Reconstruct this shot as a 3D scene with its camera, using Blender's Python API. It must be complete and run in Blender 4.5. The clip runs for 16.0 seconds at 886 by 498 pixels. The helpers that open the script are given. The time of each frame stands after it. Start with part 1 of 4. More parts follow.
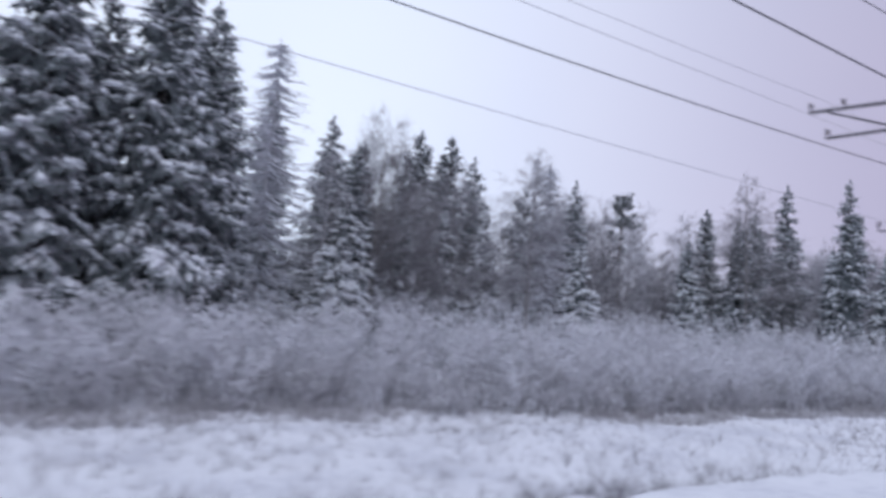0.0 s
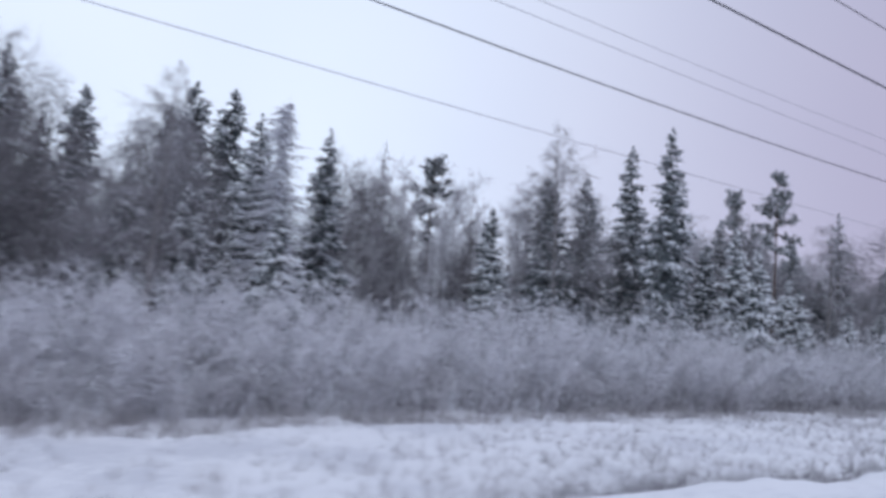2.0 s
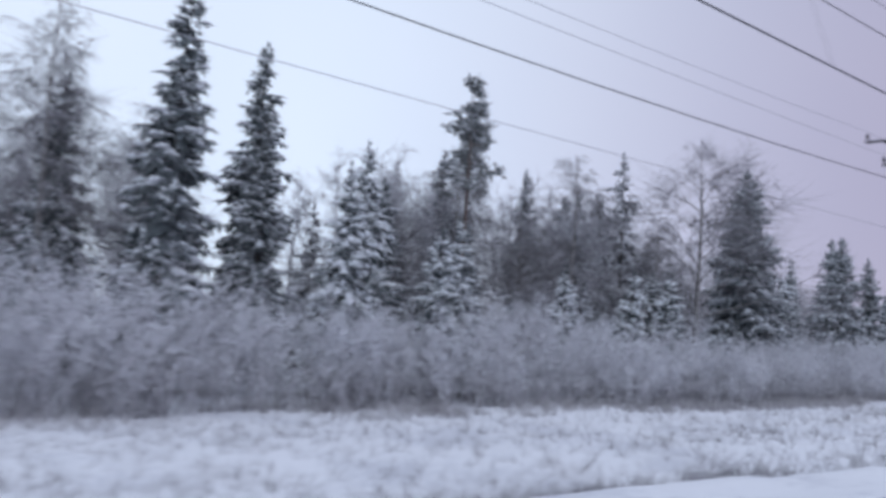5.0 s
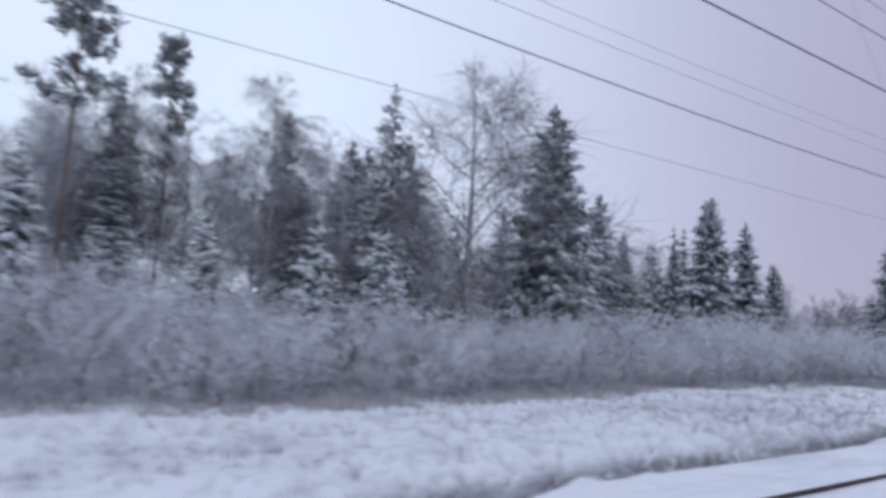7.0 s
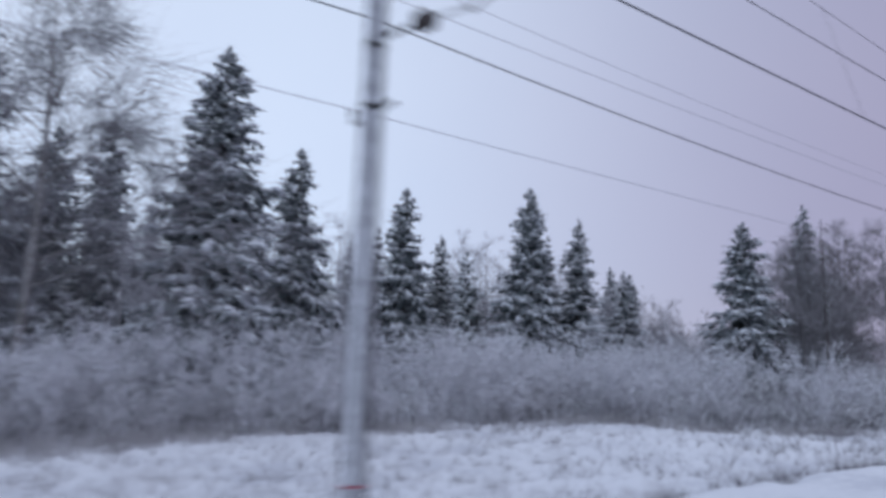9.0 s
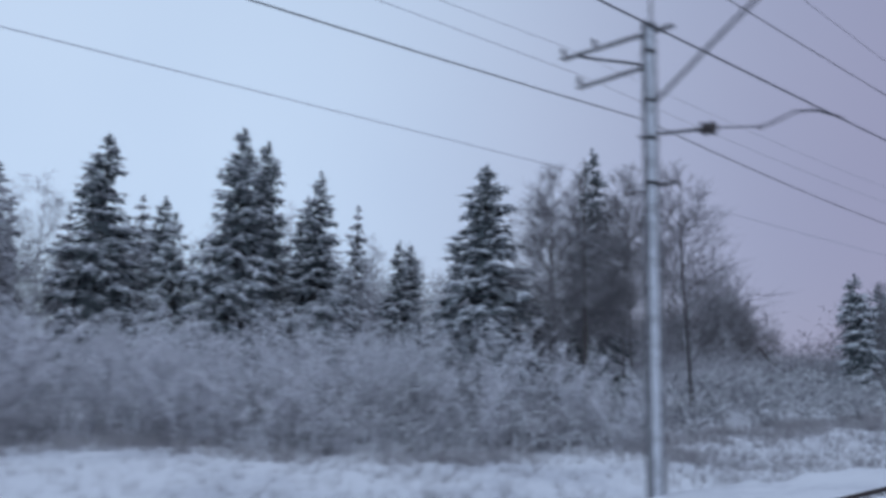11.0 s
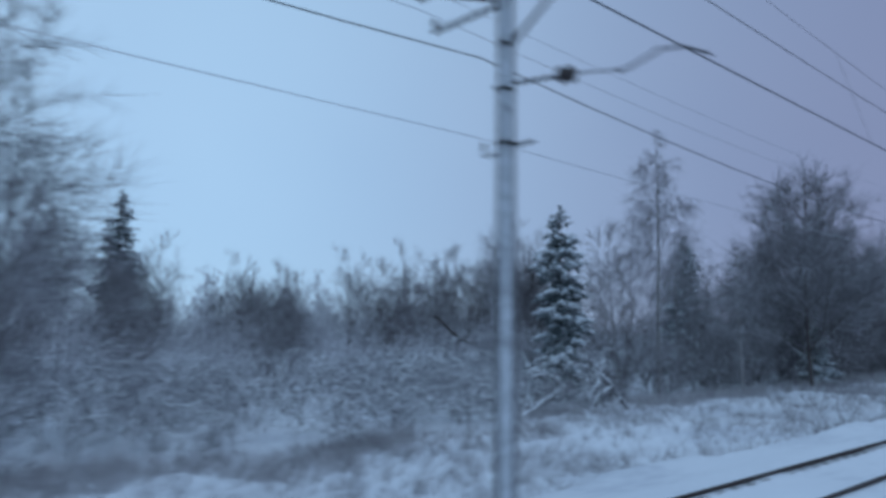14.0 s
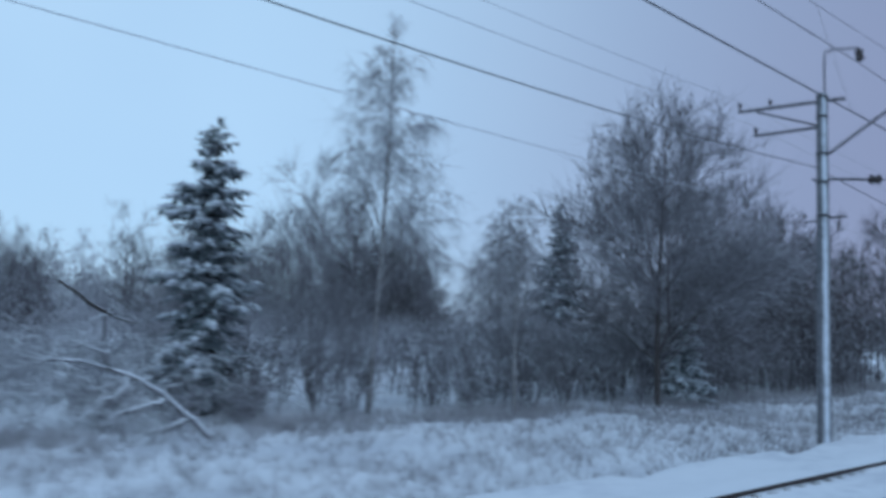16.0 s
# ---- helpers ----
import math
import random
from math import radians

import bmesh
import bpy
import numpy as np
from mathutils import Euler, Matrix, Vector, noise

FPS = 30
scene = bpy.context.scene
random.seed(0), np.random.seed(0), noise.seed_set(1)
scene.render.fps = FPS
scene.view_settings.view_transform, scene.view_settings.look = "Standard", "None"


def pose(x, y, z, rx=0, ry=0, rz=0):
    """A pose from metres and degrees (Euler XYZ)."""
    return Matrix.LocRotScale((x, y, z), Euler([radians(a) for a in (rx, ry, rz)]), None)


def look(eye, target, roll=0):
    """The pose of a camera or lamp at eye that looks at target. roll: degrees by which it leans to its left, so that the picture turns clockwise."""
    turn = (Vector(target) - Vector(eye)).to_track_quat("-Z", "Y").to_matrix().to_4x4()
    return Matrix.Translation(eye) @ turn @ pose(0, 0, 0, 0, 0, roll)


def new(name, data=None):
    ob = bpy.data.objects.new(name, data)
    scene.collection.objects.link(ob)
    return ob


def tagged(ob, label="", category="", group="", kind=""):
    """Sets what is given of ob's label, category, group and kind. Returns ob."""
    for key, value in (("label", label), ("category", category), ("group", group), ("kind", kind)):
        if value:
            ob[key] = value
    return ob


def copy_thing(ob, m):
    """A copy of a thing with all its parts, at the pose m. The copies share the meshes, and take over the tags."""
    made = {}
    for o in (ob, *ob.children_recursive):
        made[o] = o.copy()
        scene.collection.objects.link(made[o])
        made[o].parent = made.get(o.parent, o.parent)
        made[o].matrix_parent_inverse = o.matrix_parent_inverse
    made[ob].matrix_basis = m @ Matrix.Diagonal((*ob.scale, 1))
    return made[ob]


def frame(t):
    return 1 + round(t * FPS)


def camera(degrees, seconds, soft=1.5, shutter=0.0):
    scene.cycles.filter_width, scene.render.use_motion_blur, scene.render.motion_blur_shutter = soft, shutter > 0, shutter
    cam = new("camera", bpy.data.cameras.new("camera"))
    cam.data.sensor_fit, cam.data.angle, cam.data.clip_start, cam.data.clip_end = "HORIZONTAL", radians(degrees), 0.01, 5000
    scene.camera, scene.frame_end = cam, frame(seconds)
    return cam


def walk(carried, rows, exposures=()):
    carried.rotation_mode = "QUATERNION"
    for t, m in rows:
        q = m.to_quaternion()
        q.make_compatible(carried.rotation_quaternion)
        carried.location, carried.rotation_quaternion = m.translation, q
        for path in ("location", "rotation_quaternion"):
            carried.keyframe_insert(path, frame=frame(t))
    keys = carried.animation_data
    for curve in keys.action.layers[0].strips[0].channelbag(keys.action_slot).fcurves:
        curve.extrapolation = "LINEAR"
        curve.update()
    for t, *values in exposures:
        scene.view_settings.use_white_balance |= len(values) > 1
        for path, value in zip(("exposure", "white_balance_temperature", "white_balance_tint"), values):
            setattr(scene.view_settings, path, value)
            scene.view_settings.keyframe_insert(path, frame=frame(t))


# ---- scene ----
cam = camera(64.87, 16.0, soft=3.6, shutter=0.6)
PATH = [
    (0.0, pose(1.36, 0, 2.60, 96.11, -4.81, -32.38)),
    (0.5, pose(8.95, 0, 2.60, 96.25, -4.65, -32.64)),
    (1.0, pose(16.60, 0, 2.60, 96.42, -4.61, -32.13)),
    (1.5, pose(24.43, 0, 2.60, 96.23, -4.94, -32.59)),
    (2.0, pose(32.43, 0, 2.60, 96.55, -4.48, -33.04)),
    (2.5, pose(40.61, 0, 2.60, 96.51, -4.52, -32.97)),
    (3.0, pose(48.61, 0, 2.60, 95.99, -4.55, -33.68)),
    (5.5, pose(85.22, 0, 2.60, 96.72, -2.95, -34.43)),
    (6.0, pose(92.80, 0, 2.60, 96.84, -2.31, -34.77)),
    (6.5, pose(100.60, 0, 2.60, 96.61, -2.70, -34.98)),
    (7.0, pose(108.33, 0, 2.60, 95.73, -2.73, -35.42)),
    (7.5, pose(116.32, 0, 2.60, 94.88, -2.40, -36.85)),
    (8.0, pose(124.46, 0, 2.60, 96.73, -2.48, -36.10)),
    (8.5, pose(132.71, 0, 2.60, 96.70, -2.11, -36.61)),
    (9.0, pose(141.38, 0, 2.60, 98.33, -1.98, -36.03)),
    (9.5, pose(149.54, 0, 2.60, 97.73, -1.25, -35.88)),
    (12.0, pose(187.63, 0, 2.60, 98.24, -0.97, -39.10)),
    (12.5, pose(194.41, 0, 2.60, 96.22, -0.39, -40.18)),
    (13.0, pose(201.27, 0, 2.60, 95.97, -0.22, -40.97)),
    (13.5, pose(209.08, 0, 2.60, 96.89, -0.50, -40.31)),
    (14.0, pose(217.27, 0, 2.60, 96.80, -0.55, -40.88)),
    (14.5, pose(225.08, 0, 2.60, 97.26, -0.76, -40.11)),
    (15.0, pose(232.20, 0, 2.60, 96.77, -2.05, -39.21)),
    (15.5, pose(239.35, 0, 2.60, 97.01, -1.95, -39.66)),
    (16.0, pose(246.65, 0, 2.60, 96.08, -2.84, -38.61)),
]
exp_rows = [(0.0, 0.15, 6360, 23), (2.5, 0.09, 6300, 20), (6.0, 0.04, 6270, 19), (8.3, -0.02, 6150, 21), (9.0, -0.14, 6070, 20), (9.6, -0.3, 5980, 18), (12.0, -0.34, 5690, 14), (12.6, -0.38, 5740, 15), (13.2, -0.42, 5500, 11), (14.3, -0.58, 4950, 2), (15.3, -0.52, 4920, 1), (16.0, -0.38, 5100, 3)]
walk(cam, PATH, exp_rows)

# ---- sky and daylight ----
world = bpy.data.worlds.new("overcast_sky")
scene.world = world
world.use_nodes = True
wn, wl = world.node_tree.nodes, world.node_tree.links
sky = wn.new("ShaderNodeTexSky")
sky.sky_type, sky.sun_disc = "NISHITA", False
sky.sun_elevation, sky.sun_rotation = radians(58), radians(216)
sky_gain = wn.new("ShaderNodeVectorMath")
sky_gain.operation = "SCALE"
sky_gain.inputs["Scale"].default_value = 0.12
wl.new(sky.outputs["Color"], sky_gain.inputs[0])
cloud_place = wn.new("ShaderNodeTexCoord")
cloud_noise = wn.new("ShaderNodeTexNoise")
cloud_noise.inputs["Scale"].default_value = 1.6
cloud_noise.inputs["Detail"].default_value = 3.0
cloud_ramp = wn.new("ShaderNodeValToRGB")
cloud_ramp.color_ramp.elements[0].position, cloud_ramp.color_ramp.elements[0].color = 0.3, (0.66, 0.73, 0.87, 1)
cloud_ramp.color_ramp.elements[1].position, cloud_ramp.color_ramp.elements[1].color = 0.75, (0.74, 0.80, 0.92, 1)
wl.new(cloud_place.outputs["Generated"], cloud_noise.inputs["Vector"])
wl.new(cloud_noise.outputs["Fac"], cloud_ramp.inputs["Fac"])
cover = wn.new("ShaderNodeMix")
cover.data_type = "RGBA"
cover.inputs["Factor"].default_value = 0.9
wl.new(sky_gain.outputs["Vector"], cover.inputs["A"])
wl.new(cloud_ramp.outputs["Color"], cover.inputs["B"])
# sky dimmed and purpled ahead, standing in for window tint and edge falloff
dim_side = wn.new("ShaderNodeVectorMath")
dim_side.operation = "DOT_PRODUCT"
dim_side.inputs[1].default_value = (0.97, -0.24, 0.0)
wl.new(cloud_place.outputs["Generated"], dim_side.inputs[0])
edge_dim = wn.new("ShaderNodeMapRange")
edge_dim.interpolation_type = "SMOOTHSTEP"
edge_dim.inputs["From Min"].default_value, edge_dim.inputs["From Max"].default_value = 0.1, 1.02
wl.new(dim_side.outputs["Value"], edge_dim.inputs["Value"])
edge_tint = wn.new("ShaderNodeMix")
edge_tint.data_type = "RGBA"
edge_tint.inputs["A"].default_value, edge_tint.inputs["B"].default_value = (1.07, 1.15, 1.10, 1), (0.56, 0.47, 0.53, 1)
wl.new(edge_dim.outputs["Result"], edge_tint.inputs["Factor"])
height = wn.new("ShaderNodeSeparateXYZ")
wl.new(cloud_place.outputs["Generated"], height.inputs["Vector"])
overhead = wn.new("ShaderNodeMapRange")
overhead.interpolation_type = "SMOOTHSTEP"
overhead.inputs["From Min"].default_value, overhead.inputs["From Max"].default_value = 0.3, 0.95
overhead.inputs["To Min"].default_value, overhead.inputs["To Max"].default_value = 1.0, 0.86
wl.new(height.outputs["Z"], overhead.inputs["Value"])
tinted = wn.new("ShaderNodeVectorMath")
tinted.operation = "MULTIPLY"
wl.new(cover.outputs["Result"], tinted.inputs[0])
wl.new(edge_tint.outputs["Result"], tinted.inputs[1])
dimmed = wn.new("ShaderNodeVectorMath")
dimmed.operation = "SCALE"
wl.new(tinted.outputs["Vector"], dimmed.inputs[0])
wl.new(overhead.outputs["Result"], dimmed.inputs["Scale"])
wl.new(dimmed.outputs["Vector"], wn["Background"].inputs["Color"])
wn["Background"].inputs["Strength"].default_value = 1.0

sun_data = bpy.data.lights.new("sun", "SUN")
sun_data.energy, sun_data.angle, sun_data.color = 0.3, radians(25), (1.0, 0.97, 0.93)
sun = new("sun", sun_data)
sun.matrix_world = look((0, 0, 60), (22, 30, 0))


# ---- materials ----
def material(name, roughness=0.9, metallic=0.0):
    m = bpy.data.materials.new(name)
    m.use_nodes = True
    b = m.node_tree.nodes["Principled BSDF"]
    b.inputs["Roughness"].default_value, b.inputs["Metallic"].default_value = roughness, metallic
    if "Specular IOR Level" in b.inputs:
        b.inputs["Specular IOR Level"].default_value = 0.25
    return m, m.node_tree.nodes, m.node_tree.links, b


def noise_node(n, l, scale, detail=3.0, world_space=True):
    tex = n.new("ShaderNodeTexNoise")
    tex.inputs["Scale"].default_value, tex.inputs["Detail"].default_value = scale, detail
    if world_space:
        geo = n.new("ShaderNodeNewGeometry")
        l.new(geo.outputs["Position"], tex.inputs["Vector"])
    else:
        co = n.new("ShaderNodeTexCoord")
        l.new(co.outputs["Object"], tex.inputs["Vector"])
    return tex


def ramp_node(n, l, source, stops):
    ramp = n.new("ShaderNodeValToRGB")
    for i, (p, c) in enumerate(stops):
        e = ramp.color_ramp.elements[i] if i < 2 else ramp.color_ramp.elements.new(p)
        e.position, e.color = p, (*c, 1)
    l.new(source, ramp.inputs["Fac"])
    return ramp


def bump_node(n, l, b, source, strength, distance):
    bump = n.new("ShaderNodeBump")
    bump.inputs["Strength"].default_value, bump.inputs["Distance"].default_value = strength, distance
    l.new(source, bump.inputs["Height"])
    l.new(bump.outputs["Normal"], b.inputs["Normal"])


def plain(name, dark, light, scale, roughness=0.9, metallic=0.0, relief=0.3):
    m, n, l, b = material(name, roughness, metallic)
    tex = noise_node(n, l, scale, 5.0, False)
    ramp = ramp_node(n, l, tex.outputs["Fac"], [(0.3, dark), (0.7, light)])
    l.new(ramp.outputs["Color"], b.inputs["Base Color"])
    if relief:
        bump_node(n, l, b, tex.outputs["Fac"], relief, 0.01)
    return m


SNOW_LIT, SNOW_OLD = (0.80, 0.82, 0.86), (0.66, 0.68, 0.74)


def snowed(name, dark, light, low, high, patch=0.9, grain=14.0, amount=0.5, snow=SNOW_LIT):
    """Bark or needles with snow lying on what faces up, broken into patches."""
    m, n, l, b = material(name)
    grain_tex = noise_node(n, l, grain, 3.0, False)
    ramp = ramp_node(n, l, grain_tex.outputs["Fac"], [(0.3, dark), (0.7, light)])
    geo = n.new("ShaderNodeNewGeometry")
    split = n.new("ShaderNodeSeparateXYZ")
    l.new(geo.outputs["Normal"], split.inputs["Vector"])
    patches = noise_node(n, l, patch, 3.0)
    shift = n.new("ShaderNodeMath")
    shift.operation = "MULTIPLY_ADD"
    l.new(patches.outputs["Fac"], shift.inputs[0])
    shift.inputs[1].default_value, shift.inputs[2].default_value = amount * 2, -amount
    total = n.new("ShaderNodeMath")
    total.operation = "ADD"
    l.new(split.outputs["Z"], total.inputs[0])
    l.new(shift.outputs["Value"], total.inputs[1])
    spread = n.new("ShaderNodeMapRange")
    spread.interpolation_type = "SMOOTHSTEP"
    spread.inputs["From Min"].default_value, spread.inputs["From Max"].default_value = low, high
    l.new(total.outputs["Value"], spread.inputs["Value"])
    mix = n.new("ShaderNodeMix")
    mix.data_type = "RGBA"
    l.new(spread.outputs["Result"], mix.inputs["Factor"])
    l.new(ramp.outputs["Color"], mix.inputs["A"])
    mix.inputs["B"].default_value = (*snow, 1)
    l.new(mix.outputs["Result"], b.inputs["Base Color"])
    return m


def snow_ground():
    m, n, l, b = material("trodden_snow", 0.75)
    big = noise_node(n, l, 0.22, 4.0)
    fine = noise_node(n, l, 3.5, 6.0)
    add = n.new("ShaderNodeMath")
    add.operation = "MULTIPLY_ADD"
    l.new(fine.outputs["Fac"], add.inputs[0])
    add.inputs[1].default_value = 0.6
    l.new(big.outputs["Fac"], add.inputs[2])
    ramp = ramp_node(n, l, add.outputs["Value"], [(0.45, (0.80, 0.82, 0.87)), (0.98, (0.62, 0.64, 0.70)), (0.80, (0.76, 0.78, 0.83))])
    l.new(ramp.outputs["Color"], b.inputs["Base Color"])
    bump_node(n, l, b, fine.outputs["Fac"], 0.35, 0.1)
    return m


M_SNOW = snow_ground()
FROST, RIME = (0.56, 0.56, 0.61), (0.66, 0.67, 0.72)
# needle tones lifted and blued to stand in for haze and window glare
M_NEEDLE = snowed("spruce_needles", (0.08, 0.093, 0.102), (0.165, 0.187, 0.195), 0.4, 1.15, 2.2, 9.0, 0.8, SNOW_OLD)
M_NEEDLE_HEAVY = snowed("snow_laden_needles", (0.08, 0.093, 0.102), (0.165, 0.187, 0.195), 0.26, 0.95, 2.2, 9.0, 0.85)
M_NEEDLE_GREY = snowed("hoary_hazed_needles", (0.18, 0.187, 0.2), (0.31, 0.318, 0.335), 0.0, 1.2, 0.8, 9.0, 0.6, RIME)
M_PINE = snowed("pine_needles", (0.11, 0.123, 0.128), (0.21, 0.226, 0.23), 0.1, 1.0, 1.0, 9.0, 0.6, RIME)
M_LOAD = plain("fresh_snow", (0.70, 0.72, 0.77), (0.84, 0.86, 0.90), 6.0, 0.7, relief=0.4)
M_BARK = snowed("dark_bark", (0.055, 0.047, 0.046), (0.12, 0.105, 0.10), 0.45, 0.95, 2.0, 12.0, 0.35)
M_ALDER_BARK = snowed("grey_alder_bark", (0.10, 0.094, 0.10), (0.23, 0.222, 0.236), 0.3, 0.9, 2.0, 9.0, 0.4)
M_PINE_BARK = plain("pine_bark", (0.10, 0.07, 0.06), (0.20, 0.15, 0.13), 5.0)
M_BIRCH = plain("birch_bark", (0.13, 0.12, 0.12), (0.40, 0.385, 0.39), 3.0)
# twig tones: real frost, with haze and glare lifted into the same colour
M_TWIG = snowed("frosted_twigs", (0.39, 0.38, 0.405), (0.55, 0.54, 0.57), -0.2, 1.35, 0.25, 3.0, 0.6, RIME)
M_BRUSH = snowed("hoary_willow_twigs", (0.56, 0.548, 0.585), (0.72, 0.71, 0.745), -0.4, 1.2, 0.2, 1.5, 0.5, SNOW_OLD)
M_TWIG_DARK = snowed("dark_twigs", (0.055, 0.05, 0.054), (0.13, 0.118, 0.125), 0.2, 1.3, 0.6, 3.0, 0.5, FROST)
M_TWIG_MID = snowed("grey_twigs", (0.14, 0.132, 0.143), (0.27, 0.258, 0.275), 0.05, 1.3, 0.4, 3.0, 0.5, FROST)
M_RIME = snowed("rimed_twigs", (0.17, 0.167, 0.18), (0.31, 0.305, 0.325), -0.1, 1.1, 0.7, 3.0, 0.6, RIME)
M_HOAR = snowed("hoar_covered_wood", (0.44, 0.435, 0.455), (0.60, 0.595, 0.62), -0.7, 0.8, 0.7, 3.0, 0.5, SNOW_OLD)
M_LOADED = snowed("snow_loaded_wood", (0.10, 0.09, 0.092), (0.24, 0.23, 0.25), -0.25, 0.4, 1.5, 5.0, 0.3)
M_GRASS = plain("dry_grass", (0.27, 0.255, 0.265), (0.50, 0.49, 0.51), 0.8, relief=0)
M_STEEL = plain("weathered_steel", (0.05, 0.05, 0.055), (0.11, 0.11, 0.115), 9.0, 0.6, 0.6)
M_RAIL = plain("rusty_rail_steel", (0.035, 0.028, 0.026), (0.07, 0.055, 0.05), 14.0, 0.55, 0.5)
M_WIRE = plain("wire_copper", (0.06, 0.06, 0.065), (0.10, 0.10, 0.11), 3.0, 0.5, 0.5, 0)
M_WIRE_PALE = plain("frosted_wire", (0.34, 0.34, 0.37), (0.46, 0.46, 0.49), 3.0, 0.8, 0.0, 0)
M_INSUL = plain("brown_porcelain", (0.035, 0.028, 0.028), (0.06, 0.05, 0.05), 20.0, 0.25, 0.0, 0)
M_RED = plain("red_paint", (0.26, 0.08, 0.10), (0.36, 0.11, 0.14), 14.0, 0.6)
M_SLEEPER = plain("tarred_sleeper", (0.05, 0.042, 0.038), (0.13, 0.115, 0.105), 12.0)


def concrete():
    """Mast concrete with a pale ragged stripe down one side."""
    m, n, l, b = material("mast_concrete", 0.85)
    tex = noise_node(n, l, 7.0, 6.0, False)
    ramp = ramp_node(n, l, tex.outputs["Fac"], [(0.3, (0.11, 0.11, 0.12)), (0.7, (0.20, 0.20, 0.215))])
    geo = n.new("ShaderNodeNewGeometry")
    dot = n.new("ShaderNodeVectorMath")
    dot.operation = "DOT_PRODUCT"
    l.new(geo.outputs["Normal"], dot.inputs[0])
    dot.inputs[1].default_value = (-0.72, -0.69, 0.0)
    ragged = noise_node(n, l, 4.0, 4.0)
    add = n.new("ShaderNodeMath")
    add.operation = "MULTIPLY_ADD"
    l.new(ragged.outputs["Fac"], add.inputs[0])
    add.inputs[1].default_value = 0.25
    l.new(dot.outputs["Value"], add.inputs[2])
    spread = n.new("ShaderNodeMapRange")
    spread.inputs["From Min"].default_value, spread.inputs["From Max"].default_value = 0.98, 1.12
    l.new(add.outputs["Value"], spread.inputs["Value"])
    mix = n.new("ShaderNodeMix")
    mix.data_type = "RGBA"
    l.new(spread.outputs["Result"], mix.inputs["Factor"])
    l.new(ramp.outputs["Color"], mix.inputs["A"])
    mix.inputs["B"].default_value = (*SNOW_OLD, 1)
    l.new(mix.outputs["Result"], b.inputs["Base Color"])
    bump_node(n, l, b, tex.outputs["Fac"], 0.3, 0.01)
    return m


M_MAST = concrete()

# ---- mesh helpers ----
rng = np.random.default_rng(7)


def mesh_of(name, verts, faces, mat, smooth=False):
    """A mesh from arrays; faces has 3 or 4 columns."""
    me = bpy.data.meshes.new(name)
    verts, faces = np.asarray(verts, np.float32), np.asarray(faces, np.int32)
    k = faces.shape[1]
    me.vertices.add(len(verts))
    me.vertices.foreach_set("co", verts.ravel())
    me.loops.add(faces.size)
    me.loops.foreach_set("vertex_index", faces.ravel())
    me.polygons.add(len(faces))
    me.polygons.foreach_set("loop_start", np.arange(len(faces), dtype=np.int32) * k)
    me.polygons.foreach_set("use_smooth", np.full(len(faces), smooth))
    me.materials.append(mat)
    me.update(calc_edges=True)
    return me


def arr_part(name, vf, mat, parent, label="", smooth=False):
    ob = new(name, mesh_of(name, vf[0], vf[1], mat, smooth))
    ob.parent = parent
    return tagged(ob, label) if label else ob


def part(name, bm, mat, parent, label=""):
    me = bpy.data.meshes.new(name)
    bm.to_mesh(me)
    bm.free()
    me.materials.append(mat)
    ob = new(name, me)
    ob.parent = parent
    return tagged(ob, label) if label else ob


def join(*sets):
    vs, fs, k = [], [], 0
    for v, f in sets:
        vs.append(v)
        fs.append(f + k)
        k += len(v)
    return np.concatenate(vs), np.concatenate(fs)


def axes_along(d):
    d = d / np.maximum(np.linalg.norm(d, axis=1, keepdims=True), 1e-9)
    ref = np.where(np.abs(d[:, 2:3]) < 0.9, [[0.0, 0.0, 1.0]], [[1.0, 0.0, 0.0]])
    a = np.cross(d, ref)
    a /= np.maximum(np.linalg.norm(a, axis=1, keepdims=True), 1e-9)
    return d, a, np.cross(a, d)


def spikes(p0, p1, r):
    """Tapered three-sided twigs from p0 to p1, as triangles."""
    n = len(p0)
    _, a, b = axes_along(p1 - p0)
    turn = rng.uniform(0, 2 * np.pi, n)
    rings = []
    for k in range(3):
        t = (turn + k * 2 * np.pi / 3)[:, None]
        rings.append(p0 + (np.cos(t) * a + np.sin(t) * b) * np.reshape(r, (-1, 1)))
    v = np.stack([*rings, p1], 1).reshape(-1, 3)
    o = np.arange(n)[:, None] * 4
    f = np.concatenate([o + [0, 1, 3], o + [1, 2, 3], o + [2, 0, 3]])
    return v, f


def tubes(p0, p1, r0, r1, sides=4):
    """Tapered straight pieces of stem from p0 to p1, as triangles."""
    n = len(p0)
    _, a, b = axes_along(p1 - p0)
    lo, hi = [], []
    for k in range(sides):
        t = k * 2 * np.pi / sides
        w = np.cos(t) * a + np.sin(t) * b
        lo.append(p0 + w * np.reshape(r0, (-1, 1)))
        hi.append(p1 + w * np.reshape(r1, (-1, 1)))
    v = np.stack(lo + hi, 1).reshape(-1, 3)
    o = np.arange(n)[:, None] * (2 * sides)
    f = []
    for k in range(sides):
        j = (k + 1) % sides
        f += [o + [k, j, sides + j], o + [k, sides + j, sides + k]]
    return v, np.concatenate(f)


